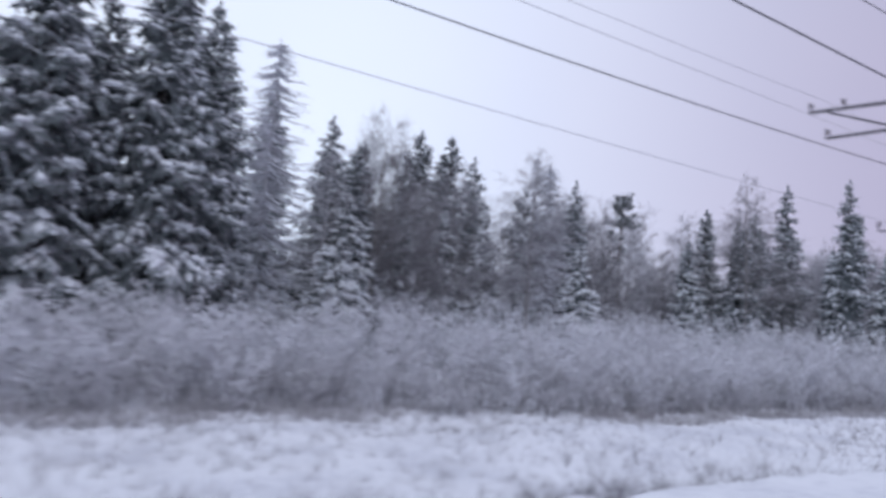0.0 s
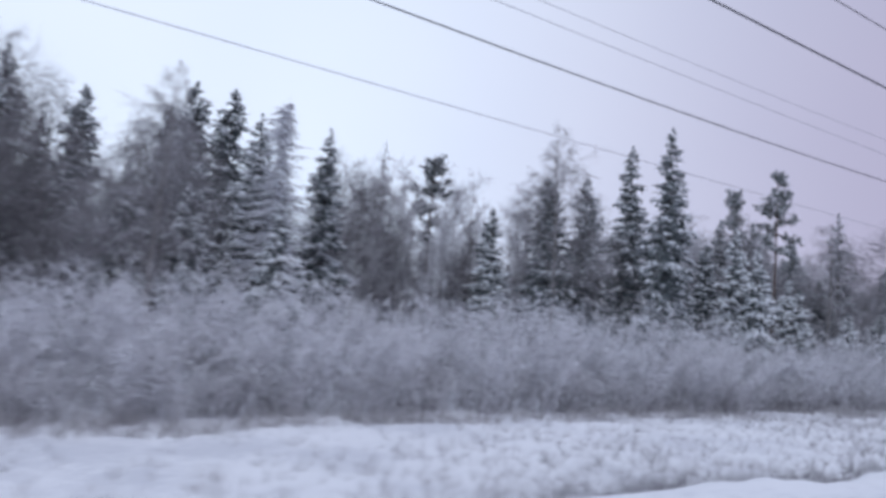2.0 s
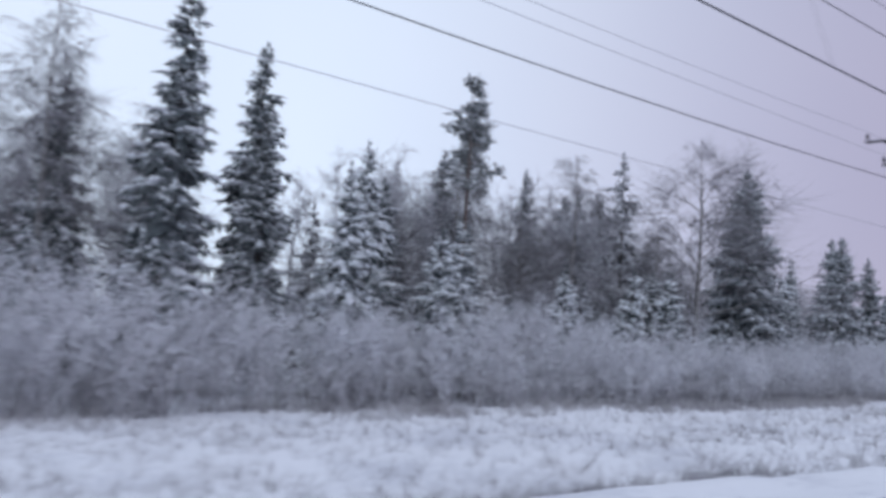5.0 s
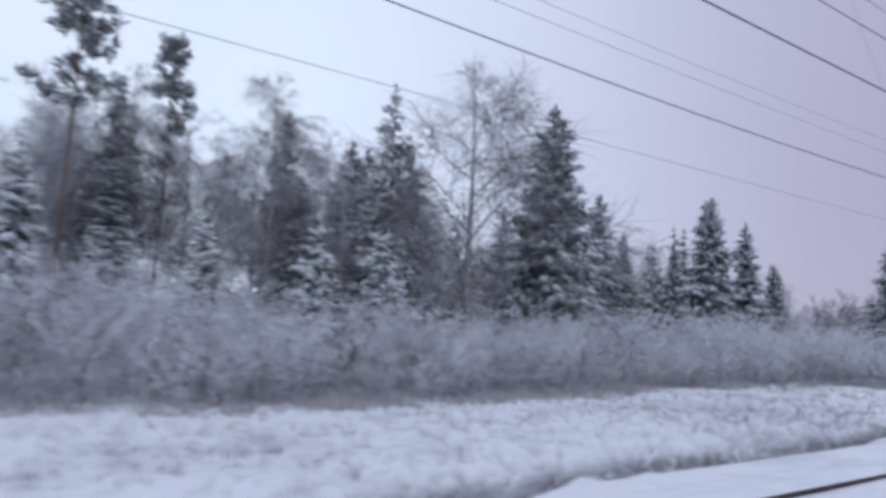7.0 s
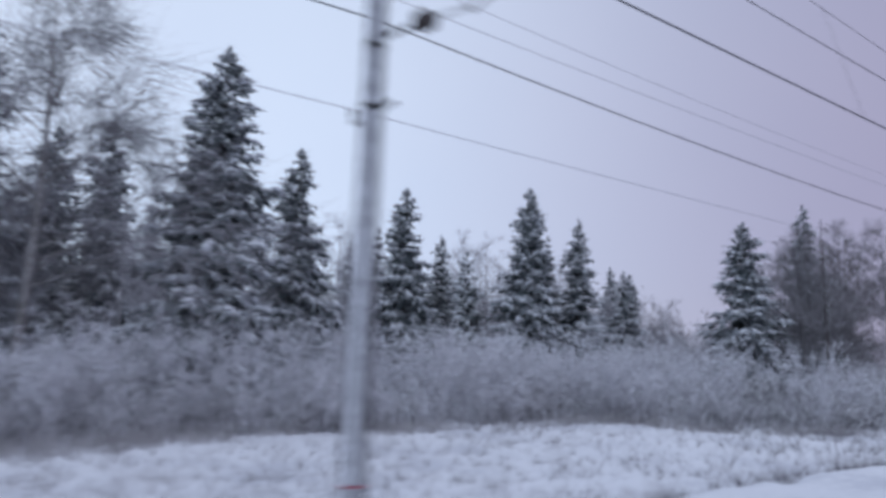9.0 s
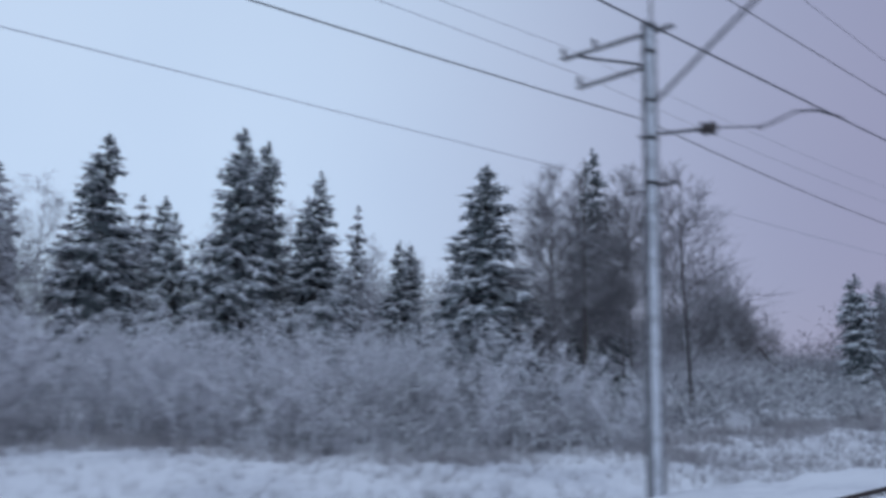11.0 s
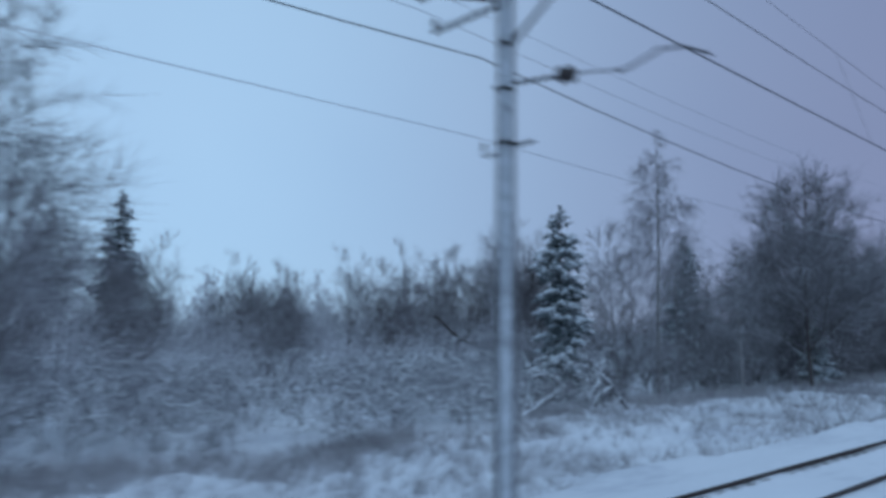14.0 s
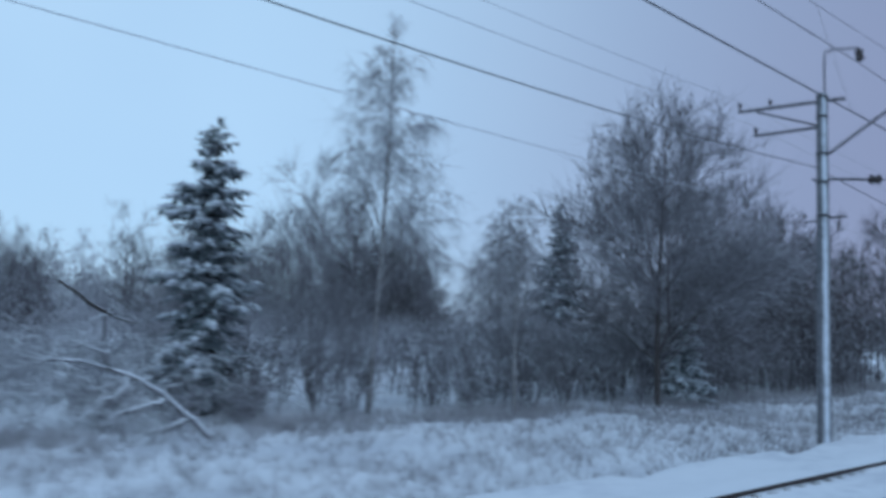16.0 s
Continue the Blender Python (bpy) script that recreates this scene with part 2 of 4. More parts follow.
def blades(p0, p1, width, thick):
    """Sprays of needles: long flattened lumps from p0 to p1, eight triangles each."""
    n = len(p0)
    d, a, b = axes_along(p1 - p0)
    mid = p0 + (p1 - p0) * 0.45
    w, t = np.reshape(width, (-1, 1)), np.reshape(thick, (-1, 1))
    v = np.stack([p0, p1, mid + a * w, mid - a * w, mid + b * t, mid - b * t * 0.6], 1).reshape(-1, 3)
    o = np.arange(n)[:, None] * 6
    f = [o + q for q in ([0, 4, 2], [0, 3, 4], [0, 5, 3], [0, 2, 5], [1, 2, 4], [1, 4, 3], [1, 3, 5], [1, 5, 2])]
    return v, np.concatenate([np.asarray(q) for q in f])


def stem(points, radii, sides=8):
    """One bent stem through the points."""
    p, r = np.asarray(points, float), np.asarray(radii, float)
    d = np.gradient(p, axis=0)
    _, a, b = axes_along(d)
    t = np.arange(sides) * 2 * np.pi / sides
    v = (p[:, None] + (np.cos(t)[None, :, None] * a[:, None] + np.sin(t)[None, :, None] * b[:, None]) * r[:, None, None]).reshape(-1, 3)
    f = []
    for i in range(len(p) - 1):
        for k in range(sides):
            j = (k + 1) % sides
            q = i * sides
            f += [[q + k, q + j, q + sides + j], [q + k, q + sides + j, q + sides + k]]
    return v, np.array(f)


def lattice(x, y, seed):
    """Smooth noise over the plan, about -1 to 1."""
    def rnd(i, j):
        s = np.sin(i * 127.1 + j * 311.7 + seed * 74.7) * 43758.5453
        return (s - np.floor(s)) * 2 - 1
    i, j = np.floor(x), np.floor(y)
    u, v = x - i, y - j
    u, v = u * u * (3 - 2 * u), v * v * (3 - 2 * v)
    return (rnd(i, j) * (1 - u) + rnd(i + 1, j) * u) * (1 - v) + (rnd(i, j + 1) * (1 - u) + rnd(i + 1, j + 1) * u) * v


FIELD = -2.3


def ground_z(x, y):
    x, y = np.asarray(x, float), np.asarray(y, float)
    edge = np.interp(x, [-60, 60, 120, 150, 185, 203, 214, 226, 300], [10.0, 10.2, 9.6, 10.2, 9.8, 8.3, 8.7, 9.4, 9.8]) + 0.35 * lattice(x * 0.25, y * 0, 3) + 0.22 * lattice(x * 1.1, y * 0, 4)
    bed = np.interp(y, [-4.2, -3.2, 7.0, 8.2], [-0.45, -0.075, -0.075, -0.4])
    fall = np.clip((y - edge) / 4.0, 0, 1)
    fall = 1 - (1 - fall) ** 2.2
    near = np.clip((y - edge) / 3.0, 0, 1)
    z = bed + (FIELD - bed) * fall
    z = z + near * (0.16 * lattice(x * 0.16, y * 0.2, 1) + 0.09 * lattice(x * 0.55, y * 0.6, 2) + 0.035 * lattice(x * 2.1, y * 2.3, 5))
    return z + (1 - near) * 0.02 * lattice(x * 0.8, y * 0.9, 6)


# ---- ground ----
gx = np.unique(np.concatenate([np.linspace(-3000, -60, 16), np.arange(-60, 360, 1.0), np.linspace(360, 3000, 22)]))
gy = np.unique(np.concatenate([np.linspace(-1500, -8, 12), np.arange(-8, 10, 0.5), np.arange(10, 40, 0.42), np.arange(40, 120, 4.0), np.linspace(120, 3000, 16)]))
mx, my = np.meshgrid(gx, gy)
gv = np.stack([mx, my, ground_z(mx, my)], -1).reshape(-1, 3)
ii = (np.arange(len(gy) - 1)[:, None] * len(gx) + np.arange(len(gx) - 1)).ravel()
gf = np.stack([ii, ii + 1, ii + 1 + len(gx), ii + len(gx)], 1)
ground = tagged(new("ground", mesh_of("ground", gv, gf, M_SNOW, True)), "uneven snow-covered field falling away from the railway bank", "ground", kind="structure")


# ---- railway track beside the train ----
RAIL_Y = (4.78, 6.30)


def rail_profile(y, x0, x1):
    pts = [(-0.066, -0.17), (0.066, -0.17), (0.066, -0.155), (0.012, -0.135), (0.012, -0.045), (0.036, -0.035), (0.036, -0.004), (0.028, 0.0),
           (-0.028, 0.0), (-0.036, -0.004), (-0.036, -0.035), (-0.012, -0.045), (-0.012, -0.135), (-0.066, -0.155)]
    k = len(pts)
    v = [(x, y + a, b) for x in (x0, x1) for a, b in pts]
    return np.array(v), np.array([[i, (i + 1) % k, k + (i + 1) % k, k + i] for i in range(k)])


track = tagged(new("railway_track"), "snow-covered railway track with dark rusty rails on its bed", "railway track")
for y in RAIL_Y:
    arr_part("rail", rail_profile(y, -60, 520), M_RAIL, track, "dark rusty steel rail clear of snow")


# ---- masts and wires ----
MAST_Y, MAST_BASE = 9.73, -0.55


def rod(points, radius, sides=8):
    return stem(points, [radius] * len(points), sides)


def box_bm(size, m, bevel=0.006):
    bm = bmesh.new()
    bmesh.ops.create_cube(bm, size=1, matrix=m @ Matrix.Diagonal((*size, 1)))
    bmesh.ops.bevel(bm, geom=bm.edges[:], offset=bevel, segments=1, affect="EDGES")
    return bm


def bar_bm(p, q, w, h):
    p, q = Vector(p), Vector(q)
    m = Matrix.Translation((p + q) / 2) @ (q - p).to_track_quat("X", "Z").to_matrix().to_4x4()
    return box_bm(((q - p).length, w, h), m)


def dish_insulator(axis_from, axis_to, radius=0.11, sheds=3):
    p, q = np.array(axis_from, float), np.array(axis_to, float)
    s = np.linspace(0, 1, sheds * 4 + 1)
    r = np.where(np.arange(len(s)) % 4 == 2, radius, radius * 0.62) * (0.72 + 0.28 * np.sin(s * np.pi))
    r[0] = r[-1] = 0.02
    return stem(p + (q - p) * s[:, None], r, 12)


def mast():
    ob = tagged(new("catenary_mast"), "grey conical concrete catenary mast standing on the railway bank", "mast", "catenary masts")
    zs = np.linspace(0, 11.1, 9)
    arr_part("shaft", stem(np.stack([zs * 0, zs * 0, zs], 1), 0.21 - zs * 0.0045, 20), M_MAST, ob, "grey concrete shaft with a pale stripe on one side", True)
    bm = bmesh.new()
    bmesh.ops.create_cone(bm, cap_ends=True, segments=20, radius1=0.165, radius2=0.13, depth=0.05, matrix=Matrix.Translation((0, 0, 11.12)))
    part("cap", bm, M_MAST, ob)
    for z in (11.0, 10.35, 9.12, 8.2, 7.12):
        r = 0.21 - z * 0.0045 + 0.014
        bm = bmesh.new()
        bmesh.ops.create_cone(bm, cap_ends=False, segments=20, radius1=r, radius2=r, depth=0.09, matrix=Matrix.Translation((0, 0, z)))
        part("clamp", bm, M_STEEL, ob, "dark steel clamp band")
    part("upper_arm", bar_bm((0.02, -0.68, 10.83), (0.02, 2.85, 11.12), 0.075, 0.09), M_STEEL, ob, "dark steel cross arm")
    part("arm_brace", bar_bm((0.05, 2.2, 11.0), (0.05, 0.15, 10.12), 0.05, 0.06), M_STEEL, ob)
    part("lower_arm", bar_bm((0.02, 0.1, 10.05), (0.02, 2.28, 10.14), 0.07, 0.08), M_STEEL, ob, "dark steel cross arm")
    for y, z in ((2.78, 11.16), (1.7, 11.07), (2.2, 10.17)):
        pin = arr_part("pin_insulator", dish_insulator((0.02, y, z + 0.06), (0.02, y, z + 0.27), 0.085, 2), M_INSUL, ob, "small brown porcelain pin insulator", True)
        arr_part("pin", rod([(0.02, y, z - 0.06), (0.02, y, z + 0.1)], 0.014, 6), M_STEEL, pin)
    arr_part("top_pipe", rod([(0, -0.08, 10.8), (0, -0.08, 12.42), (0, -0.14, 12.5), (0, -0.3, 12.53), (0, -1.1, 12.36)], 0.03), M_STEEL, ob, "thin bent steel pipe over the mast head")
    arr_part("hanging_insulator", dish_insulator((0, -1.1, 12.34), (0, -1.16, 11.9), 0.16, 2), M_INSUL, ob, "brown porcelain insulator hung from the pipe", True)
    arr_part("cantilever", rod([(0, -0.2, 9.12), (0, -1.6, 10.0), (0, -2.9, 10.78), (0, -3.1, 10.86), (0, -3.65, 10.92)], 0.045), M_STEEL, ob, "slanting steel cantilever tube")
    arr_part("messenger_insulator", dish_insulator((0, -3.5, 10.88), (0, -3.55, 10.45), 0.16, 2), M_INSUL, ob, "brown porcelain insulator under the cantilever end", True)
    arr_part("steady_tube", rod([(0, 0.3, 8.33), (0, -0.3, 8.28), (0, -1.3, 8.14)], 0.038), M_STEEL, ob)
    arr_part("rod_insulator", dish_insulator((0, -1.3, 8.14), (0, -1.72, 8.08), 0.18, 2), M_INSUL, ob, "stout brown rod insulator", True)
    arr_part("steady_rod", rod([(0, -1.7, 8.08), (0, -2.75, 7.86)], 0.016, 6), M_STEEL, ob)
    arr_part("registration_arm", rod([(0, -2.6, 7.84), (0, -3.0, 7.9), (0, -3.4, 8.0), (0, -3.8, 7.92), (0, -4.25, 7.66)], 0.024, 6), M_STEEL, ob, "bent steel registration arm")
    arr_part("low_bracket", rod([(0, -0.72, 7.06), (0, 0.2, 7.04)], 0.035, 6), M_STEEL, ob)
    arr_part("side_bracket", rod([(-0.05, 0.15, 6.98), (-0.05, 0.55, 6.96), (-0.05, 0.55, 7.1)], 0.025, 6), M_STEEL, ob)
    arr_part("low_insulator", dish_insulator((-0.05, 0.55, 7.08), (-0.05, 0.55, 7.26), 0.06, 2), M_INSUL, ob, smooth=True)
    return ob


MAST_AT = [(-18.0, 9.9), (23.2, 10.05), (64.4, 9.65), (105.2, 9.75), (146.9, 9.85), (186.6, 9.73), (226.8, 9.2), (269.6, 9.7), (310.4, 9.73), (351.4, 9.73), (392.4, 9.73)]
MAST_X = [x for x, _ in MAST_AT]
first_mast = mast()
first_mast.matrix_basis = pose(*MAST_AT[0], MAST_BASE)
for x, y in MAST_AT[1:]:
    copied = copy_thing(first_mast, pose(x, y, MAST_BASE - (0.35 if 220 < x < 240 else 0.0)))
    if 100 < x < 160:
        bm = bmesh.new()
        bmesh.ops.create_cone(bm, cap_ends=False, segments=20, radius1=0.2115, radius2=0.2105, depth=0.045, matrix=Matrix.Translation((0, 0, 0.8 if x < 120 else 1.05)))
        part("red_mark", bm, M_RED, copied, "narrow band of red paint")


def line_wire(name, label, y, z, sag, radius, later_sag=None, mat=M_WIRE):
    """A wire in sagging spans from mast to mast."""
    pts = []
    for a, b in zip(MAST_X[:-1], MAST_X[1:]):
        deep = sag if later_sag is None or a < 180 else later_sag
        for u in np.linspace(0, 1, 13)[:-1]:
            pts.append((a + (b - a) * u, y, z - 4 * deep * u * (1 - u)))
    pts.append((MAST_X[-1], y, z))
    ob = new(name, mesh_of(name, *stem(pts, [radius] * len(pts), 6), mat, True))
    return tagged(ob, label, "wire", "overhead wires")


line_wire("feeder_wire", "thin dark feeder wire strung from mast to mast", MAST_Y + 0.2, 8.2, 0.42, 0.014, 0.78)
line_wire("feeder_wire", "faint frosted feeder wire on the upper cross arms", MAST_Y + 2.78, 10.95, 0.3, 0.008, 0.45, M_WIRE_PALE)
line_wire("feeder_wire", "faint thin feeder wire on the lower cross arms", MAST_Y + 2.2, 9.95, 0.1, 0.009, 0.5, M_WIRE_PALE)
line_wire("signal_wire", "faint thin wire on the low mast brackets", MAST_Y + 0.5, 6.62, 0.06, 0.008, 0.2, M_WIRE_PALE)
line_wire("feeder_wire", "dark wire hung from the bent top pipes", MAST_Y - 1.16, 11.3, 0.15, 0.014)
line_wire("messenger_wire", "dark messenger wire of the overhead line above the track", MAST_Y - 3.55, 9.85, 0.5, 0.006)
line_wire("contact_wire", "straight contact wire hung above the track", MAST_Y - 4.2, 7.12, 0.0, 0.014)
for a, b in zip(MAST_X[:-1], MAST_X[1:]):
    for u in (0.2, 0.4, 0.6, 0.8):
        x, z = a + (b - a) * u, 9.85 - 2.0 * u * (1 - u)
        d = new("dropper", mesh_of("dropper", *rod([(x, MAST_Y - 3.55, z), (x, MAST_Y - 4.2, 7.11)], 0.003, 4), M_WIRE))
        tagged(d, "thin dropper between messenger wire and contact wire", "wire", "droppers")


# ---- trees ----
def trunk_line(h, lean, bend, n=9):
    z = np.linspace(-0.3, h, n)
    s = np.clip(z / h, 0, 1)
    return np.stack([lean[0] * s * h + bend * np.sin(s * 3.0), lean[1] * s * h + 0.6 * bend * np.sin(s * 4.2 + 1), z], 1)


def along(line, z):
    return np.stack([np.interp(z, line[:, 2], line[:, k]) for k in range(3)], 1)


def sprays(p0, p1, width, thick):
    """Hanging sprays of needles: ridged lumps with a flat underside, six triangles each."""
    n = len(p0)
    d, a, b = axes_along(p1 - p0)
    b = np.where(b[:, 2:3] < 0, -b, b)
    mid = p0 + (p1 - p0) * 0.5
    w, t = np.reshape(width, (-1, 1)), np.reshape(thick, (-1, 1))
    v = np.stack([p0, p1, mid + a * w, mid - a * w, mid + b * t], 1).reshape(-1, 3)
    o = np.arange(n)[:, None] * 5
    f = [o + q for q in ([0, 4, 2], [0, 3, 4], [1, 2, 4], [1, 4, 3], [0, 2, 1], [0, 1, 3])]
    return v, np.concatenate([np.asarray(q) for q in f])


def needle_branches(line, heights, lengths, drop, density, spread=0.5, fat=1.0, load=0.5):
    """Drooping boughs round a trunk, each a run of hanging needle sprays, and the snow caught on them."""
    n = len(heights)
    az = rng.uniform(0, 2 * np.pi, n)
    p = along(line, heights)
    out = np.stack([np.cos(az), np.sin(az), np.zeros(n)], 1)
    side = np.stack([-np.sin(az), np.cos(az), np.zeros(n)], 1)
    up, pad = np.array([0, 0, 1.0]), 0.75 + 0.75 * load
    caught = load + 0.45 * lattice(az * 0.9, heights * 0.55, 17) + rng.normal(0, 0.12, n)
    a, b, w, t, sa, sb, sw, st = [], [], [], [], [], [], [], []
    pieces = np.clip((lengths * density * 1.5 + 0.8).astype(int), 2, 7)
    for i in range(n):
        k, ln, dr = pieces[i], lengths[i], drop[i]
        s = np.linspace(0.1, 1, k + 1)
        curve = p[i] + out[i] * (s * ln)[:, None] + up * (ln * (0.14 * s - dr * s ** 1.5 + 0.3 * dr * s ** 4))[:, None] + side[i] * (0.07 * ln * rng.normal(0, 1) * s ** 2)[:, None]
        for j in range(k):
            q0, q1 = curve[j], curve[j + 1]
            ext = q0 + (q1 - q0) * 1.8 - up * 0.05 * ln
            a.append(q0), b.append(ext), w.append((0.05 + 0.09 * ln) * fat * (1.1 - 0.5 * s[j])), t.append((0.05 + 0.03 * ln) * fat)
            reach = ln * spread * (1.15 - s[j]) * rng.uniform(0.55, 1.1) + 0.12
            for sg in (-1, 1, rng.choice((-0.4, 0.4))):
                c = q0 + (q1 - q0) * rng.uniform(0, 1)
                tip = c + side[i] * sg * reach * 0.75 + out[i] * reach * rng.uniform(0.2, 0.8) - up * reach * rng.uniform(0.3, 1.1)
                a.append(c), b.append(tip), w.append((0.05 + 0.16 * reach) * fat), t.append((0.03 + 0.1 * reach) * fat)
                if abs(sg) == 1 and rng.uniform() < caught[i] * 0.75:
                    m = 0.03 + 0.02 * ln
                    sa.append(c + up * m), sb.append(c + (tip - c) * rng.uniform(0.55, 0.9) + up * m), sw.append((0.05 + 0.13 * reach) * pad), st.append((0.05 + 0.05 * reach) * pad)
            if s[j] > 0.25 and rng.uniform() < caught[i]:
                m = (0.035 + 0.03 * ln) * fat
                sa.append(q0 + up * m), sb.append(q0 + (q1 - q0) * rng.uniform(1.0, 1.6) + up * m * 0.8), sw.append((0.06 + 0.08 * ln) * rng.uniform(0.6, 1.1) * pad), st.append((0.07 + 0.03 * ln) * pad)
    return sprays(np.array(a), np.array(b), np.array(w), np.array(t)), blades(np.array(sa), np.array(sb), np.array(sw), np.array(st))


def spruce(h, radius, label, needles, gap=0.5, ring=6, low=0.08, droop=0.6, density=1.0, power=0.8, fat=1.0, cat="spruce", core=130, load=0.5):
    ob = tagged(new("spruce"), label, cat, "forest trees")
    line = trunk_line(h, (rng.uniform(-0.01, 0.01), rng.uniform(-0.01, 0.01)), 0.08)
    arr_part("trunk", stem(line, np.interp(line[:, 2], [0, h], [0.011 * h + 0.04, 0.015]), 8), M_BARK, ob, "dark snow-flecked trunk")
    z = np.repeat(np.arange(h * low, h - 0.35, gap), ring)
    z = z[rng.uniform(0, 1, len(z)) > 0.08]
    z = np.clip(z + rng.uniform(-0.35, 0.35, len(z)), 0.4, h - 0.3)
    s = 1 - z / h
    lobes = 1 + 0.2 * np.sin(z * 1.7 + rng.uniform(0, 6)) * s + 0.14 * np.sin(z * 0.7 + rng.uniform(0, 6))
    ln = radius * s ** power * rng.uniform(0.55, 1.1, len(z)) * lobes * np.interp(s, [0, 0.06, 0.2, 0.75, 1.0], [0.55, 0.8, 1.0, 1.0, 0.72]) + 0.12
    dr = droop * (0.25 + 0.9 * s) * rng.uniform(0.6, 1.35, len(z)) - 0.18 * (s < 0.12)
    crown, lumps = needle_branches(line, z, ln, dr, density, fat=fat, load=load)
    tip = along(line, np.full(5, h - 0.5))
    ends = tip + np.stack([0.14 * np.cos(np.arange(5) * 1.3), 0.14 * np.sin(np.arange(5) * 1.3), np.full(5, 0.55)], 1)
    zc = h * (0.05 + 0.8 * rng.uniform(0, 1, core) ** 1.3)
    az = rng.uniform(0, 2 * np.pi, core)
    rc = radius * (1 - zc / h) ** power * 0.8
    inner = along(line, zc) + np.stack([np.cos(az), np.sin(az), 0 * az], 1) * (0.12 * rc)[:, None]
    outer = inner + np.stack([np.cos(az) * rc * 0.45, np.sin(az) * rc * 0.45, -0.5 * rc], 1)
    heart = sprays(inner, outer, 0.12 + 0.28 * rc, 0.1 + 0.1 * rc)
    arr_part("crown", join(crown, heart, blades(tip, ends, np.full(5, 0.06), np.full(5, 0.06))), needles, ob)
    tagged(arr_part("snow_load", lumps, M_LOAD, ob, "clumps of snow caught on the boughs", True), kind="stuff")
    return ob


def pine(h, label):
    """A tall bare stem with a high open crown of flat layered sprays."""
    ob = tagged(new("pine"), label, "pine", "forest trees")
    line = trunk_line(h, (0.01, 0.0), 0.25)
    z = np.sort(np.concatenate([rng.uniform(h * 0.68, h - 0.3, 26), rng.uniform(h * 0.56, h * 0.68, 3)]))
    s = (h - z) / (h * 0.32)
    ln = np.where(s < 1.02, 0.5 + 2.7 * s ** 0.8, 1.2) * rng.uniform(0.5, 1.12, len(z))
    az = rng.uniform(0, 2 * np.pi, len(z))
    p0 = along(line, z)
    way = np.stack([np.cos(az), np.sin(az), 0 * az], 1)
    p1 = p0 + way * (ln * 0.6)[:, None] + np.stack([0 * ln, 0 * ln, ln * (0.12 - 0.4 * np.clip(s, 0, 1) * rng.uniform(0.5, 1.1, len(z)))], 1)
    p2 = p1 + way * (ln * 0.4)[:, None] + np.stack([0 * ln, 0 * ln, ln * rng.uniform(0.05, 0.28, len(z))], 1)
    shaft = stem(line, np.interp(line[:, 2], [0, h], [0.22, 0.04]), 8)
    arr_part("trunk", join(shaft, tubes(p0, p1, 0.05, 0.03), tubes(p1, p2, 0.03, 0.012)), M_PINE_BARK, ob, "bare reddish-brown trunk")
    a, b, sa, sb = [], [], [], []
    for q0, q1, q2, l in zip(p0, p1, p2, ln):
        for u in np.linspace(0.4, 1.0, max(3, int(l * 2.3))):
            c = q0 + (q1 - q0) * u / 0.6 if u < 0.6 else q1 + (q2 - q1) * (u - 0.6) / 0.4
            c = c + rng.normal(0, 1, 3) * [0.3 * (1.1 - u) * l * 0.5 + 0.12, 0.3 * (1.1 - u) * l * 0.5 + 0.12, 0.2]
            m = 20
            d = rng.normal(0, 1, (m, 3)) * [0.34, 0.34, 0.24] + [0, 0, 0.14]
            a.append(np.repeat(c[None], m, 0) + rng.normal(0, 1, (m, 3)) * [0.18, 0.18, 0.12]), b.append(a[-1] + d)
            if rng.uniform() < 0.6:
                e = rng.normal(0, 0.3, 3) * [1, 1, 0.2]
                sa.append(c + [0, 0, 0.17] - e * 0.6), sb.append(c + [0, 0, 0.17] + e)
    a, b = np.concatenate(a), np.concatenate(b)
    ln = np.linalg.norm(b - a, axis=1)
    arr_part("crown", blades(a, b, 0.03 + 0.13 * ln, 0.03 + 0.09 * ln), M_PINE, ob)
    tagged(arr_part("snow_load", blades(np.array(sa), np.array(sb), np.full(len(sa), 0.13), np.full(len(sa), 0.1)), M_LOAD, ob, "thin snow lying on the needle tufts", True), kind="stuff")
    return ob


def grow(origin, way, length, radius, levels, rows, wander, fork, hang, taper=0.62):
    """Forking bare branches: rows collects pieces as (from, to, radius, radius, level)."""
    steps = 3 if levels else 1
    p, d = np.array(origin, float), np.array(way, float)
    nodes = [p.copy()]
    for k in range(steps):
        d = d + rng.normal(0, wander, 3) + np.array([0, 0, hang[levels]])
        d /= np.linalg.norm(d)
        q = p + d * length / steps
        r0, r1 = radius * (1 - 0.28 * k), radius * (1 - 0.28 * (k + 1))
        rows.append((p.copy(), q.copy(), r0, max(r1, 0.003), levels))
        p = q
        nodes.append(p.copy())
    if levels:
        for k in range(fork[levels]):
            u = rng.uniform(0.25, 1.0)
            i = min(int(u * steps), steps - 1)
            c = nodes[i] + (nodes[i + 1] - nodes[i]) * (u * steps - i)
            side = rng.normal(0, 1, 3)
            side -= d * (side @ d)
            side /= max(np.linalg.norm(side), 1e-6)
            e = d * rng.uniform(0.5, 1.0) + side * rng.uniform(0.45, 0.9)
            grow(c, e / np.linalg.norm(e), length * taper * rng.uniform(0.6, 1.1), radius * 0.5, levels - 1, rows, wander, fork, hang, taper)


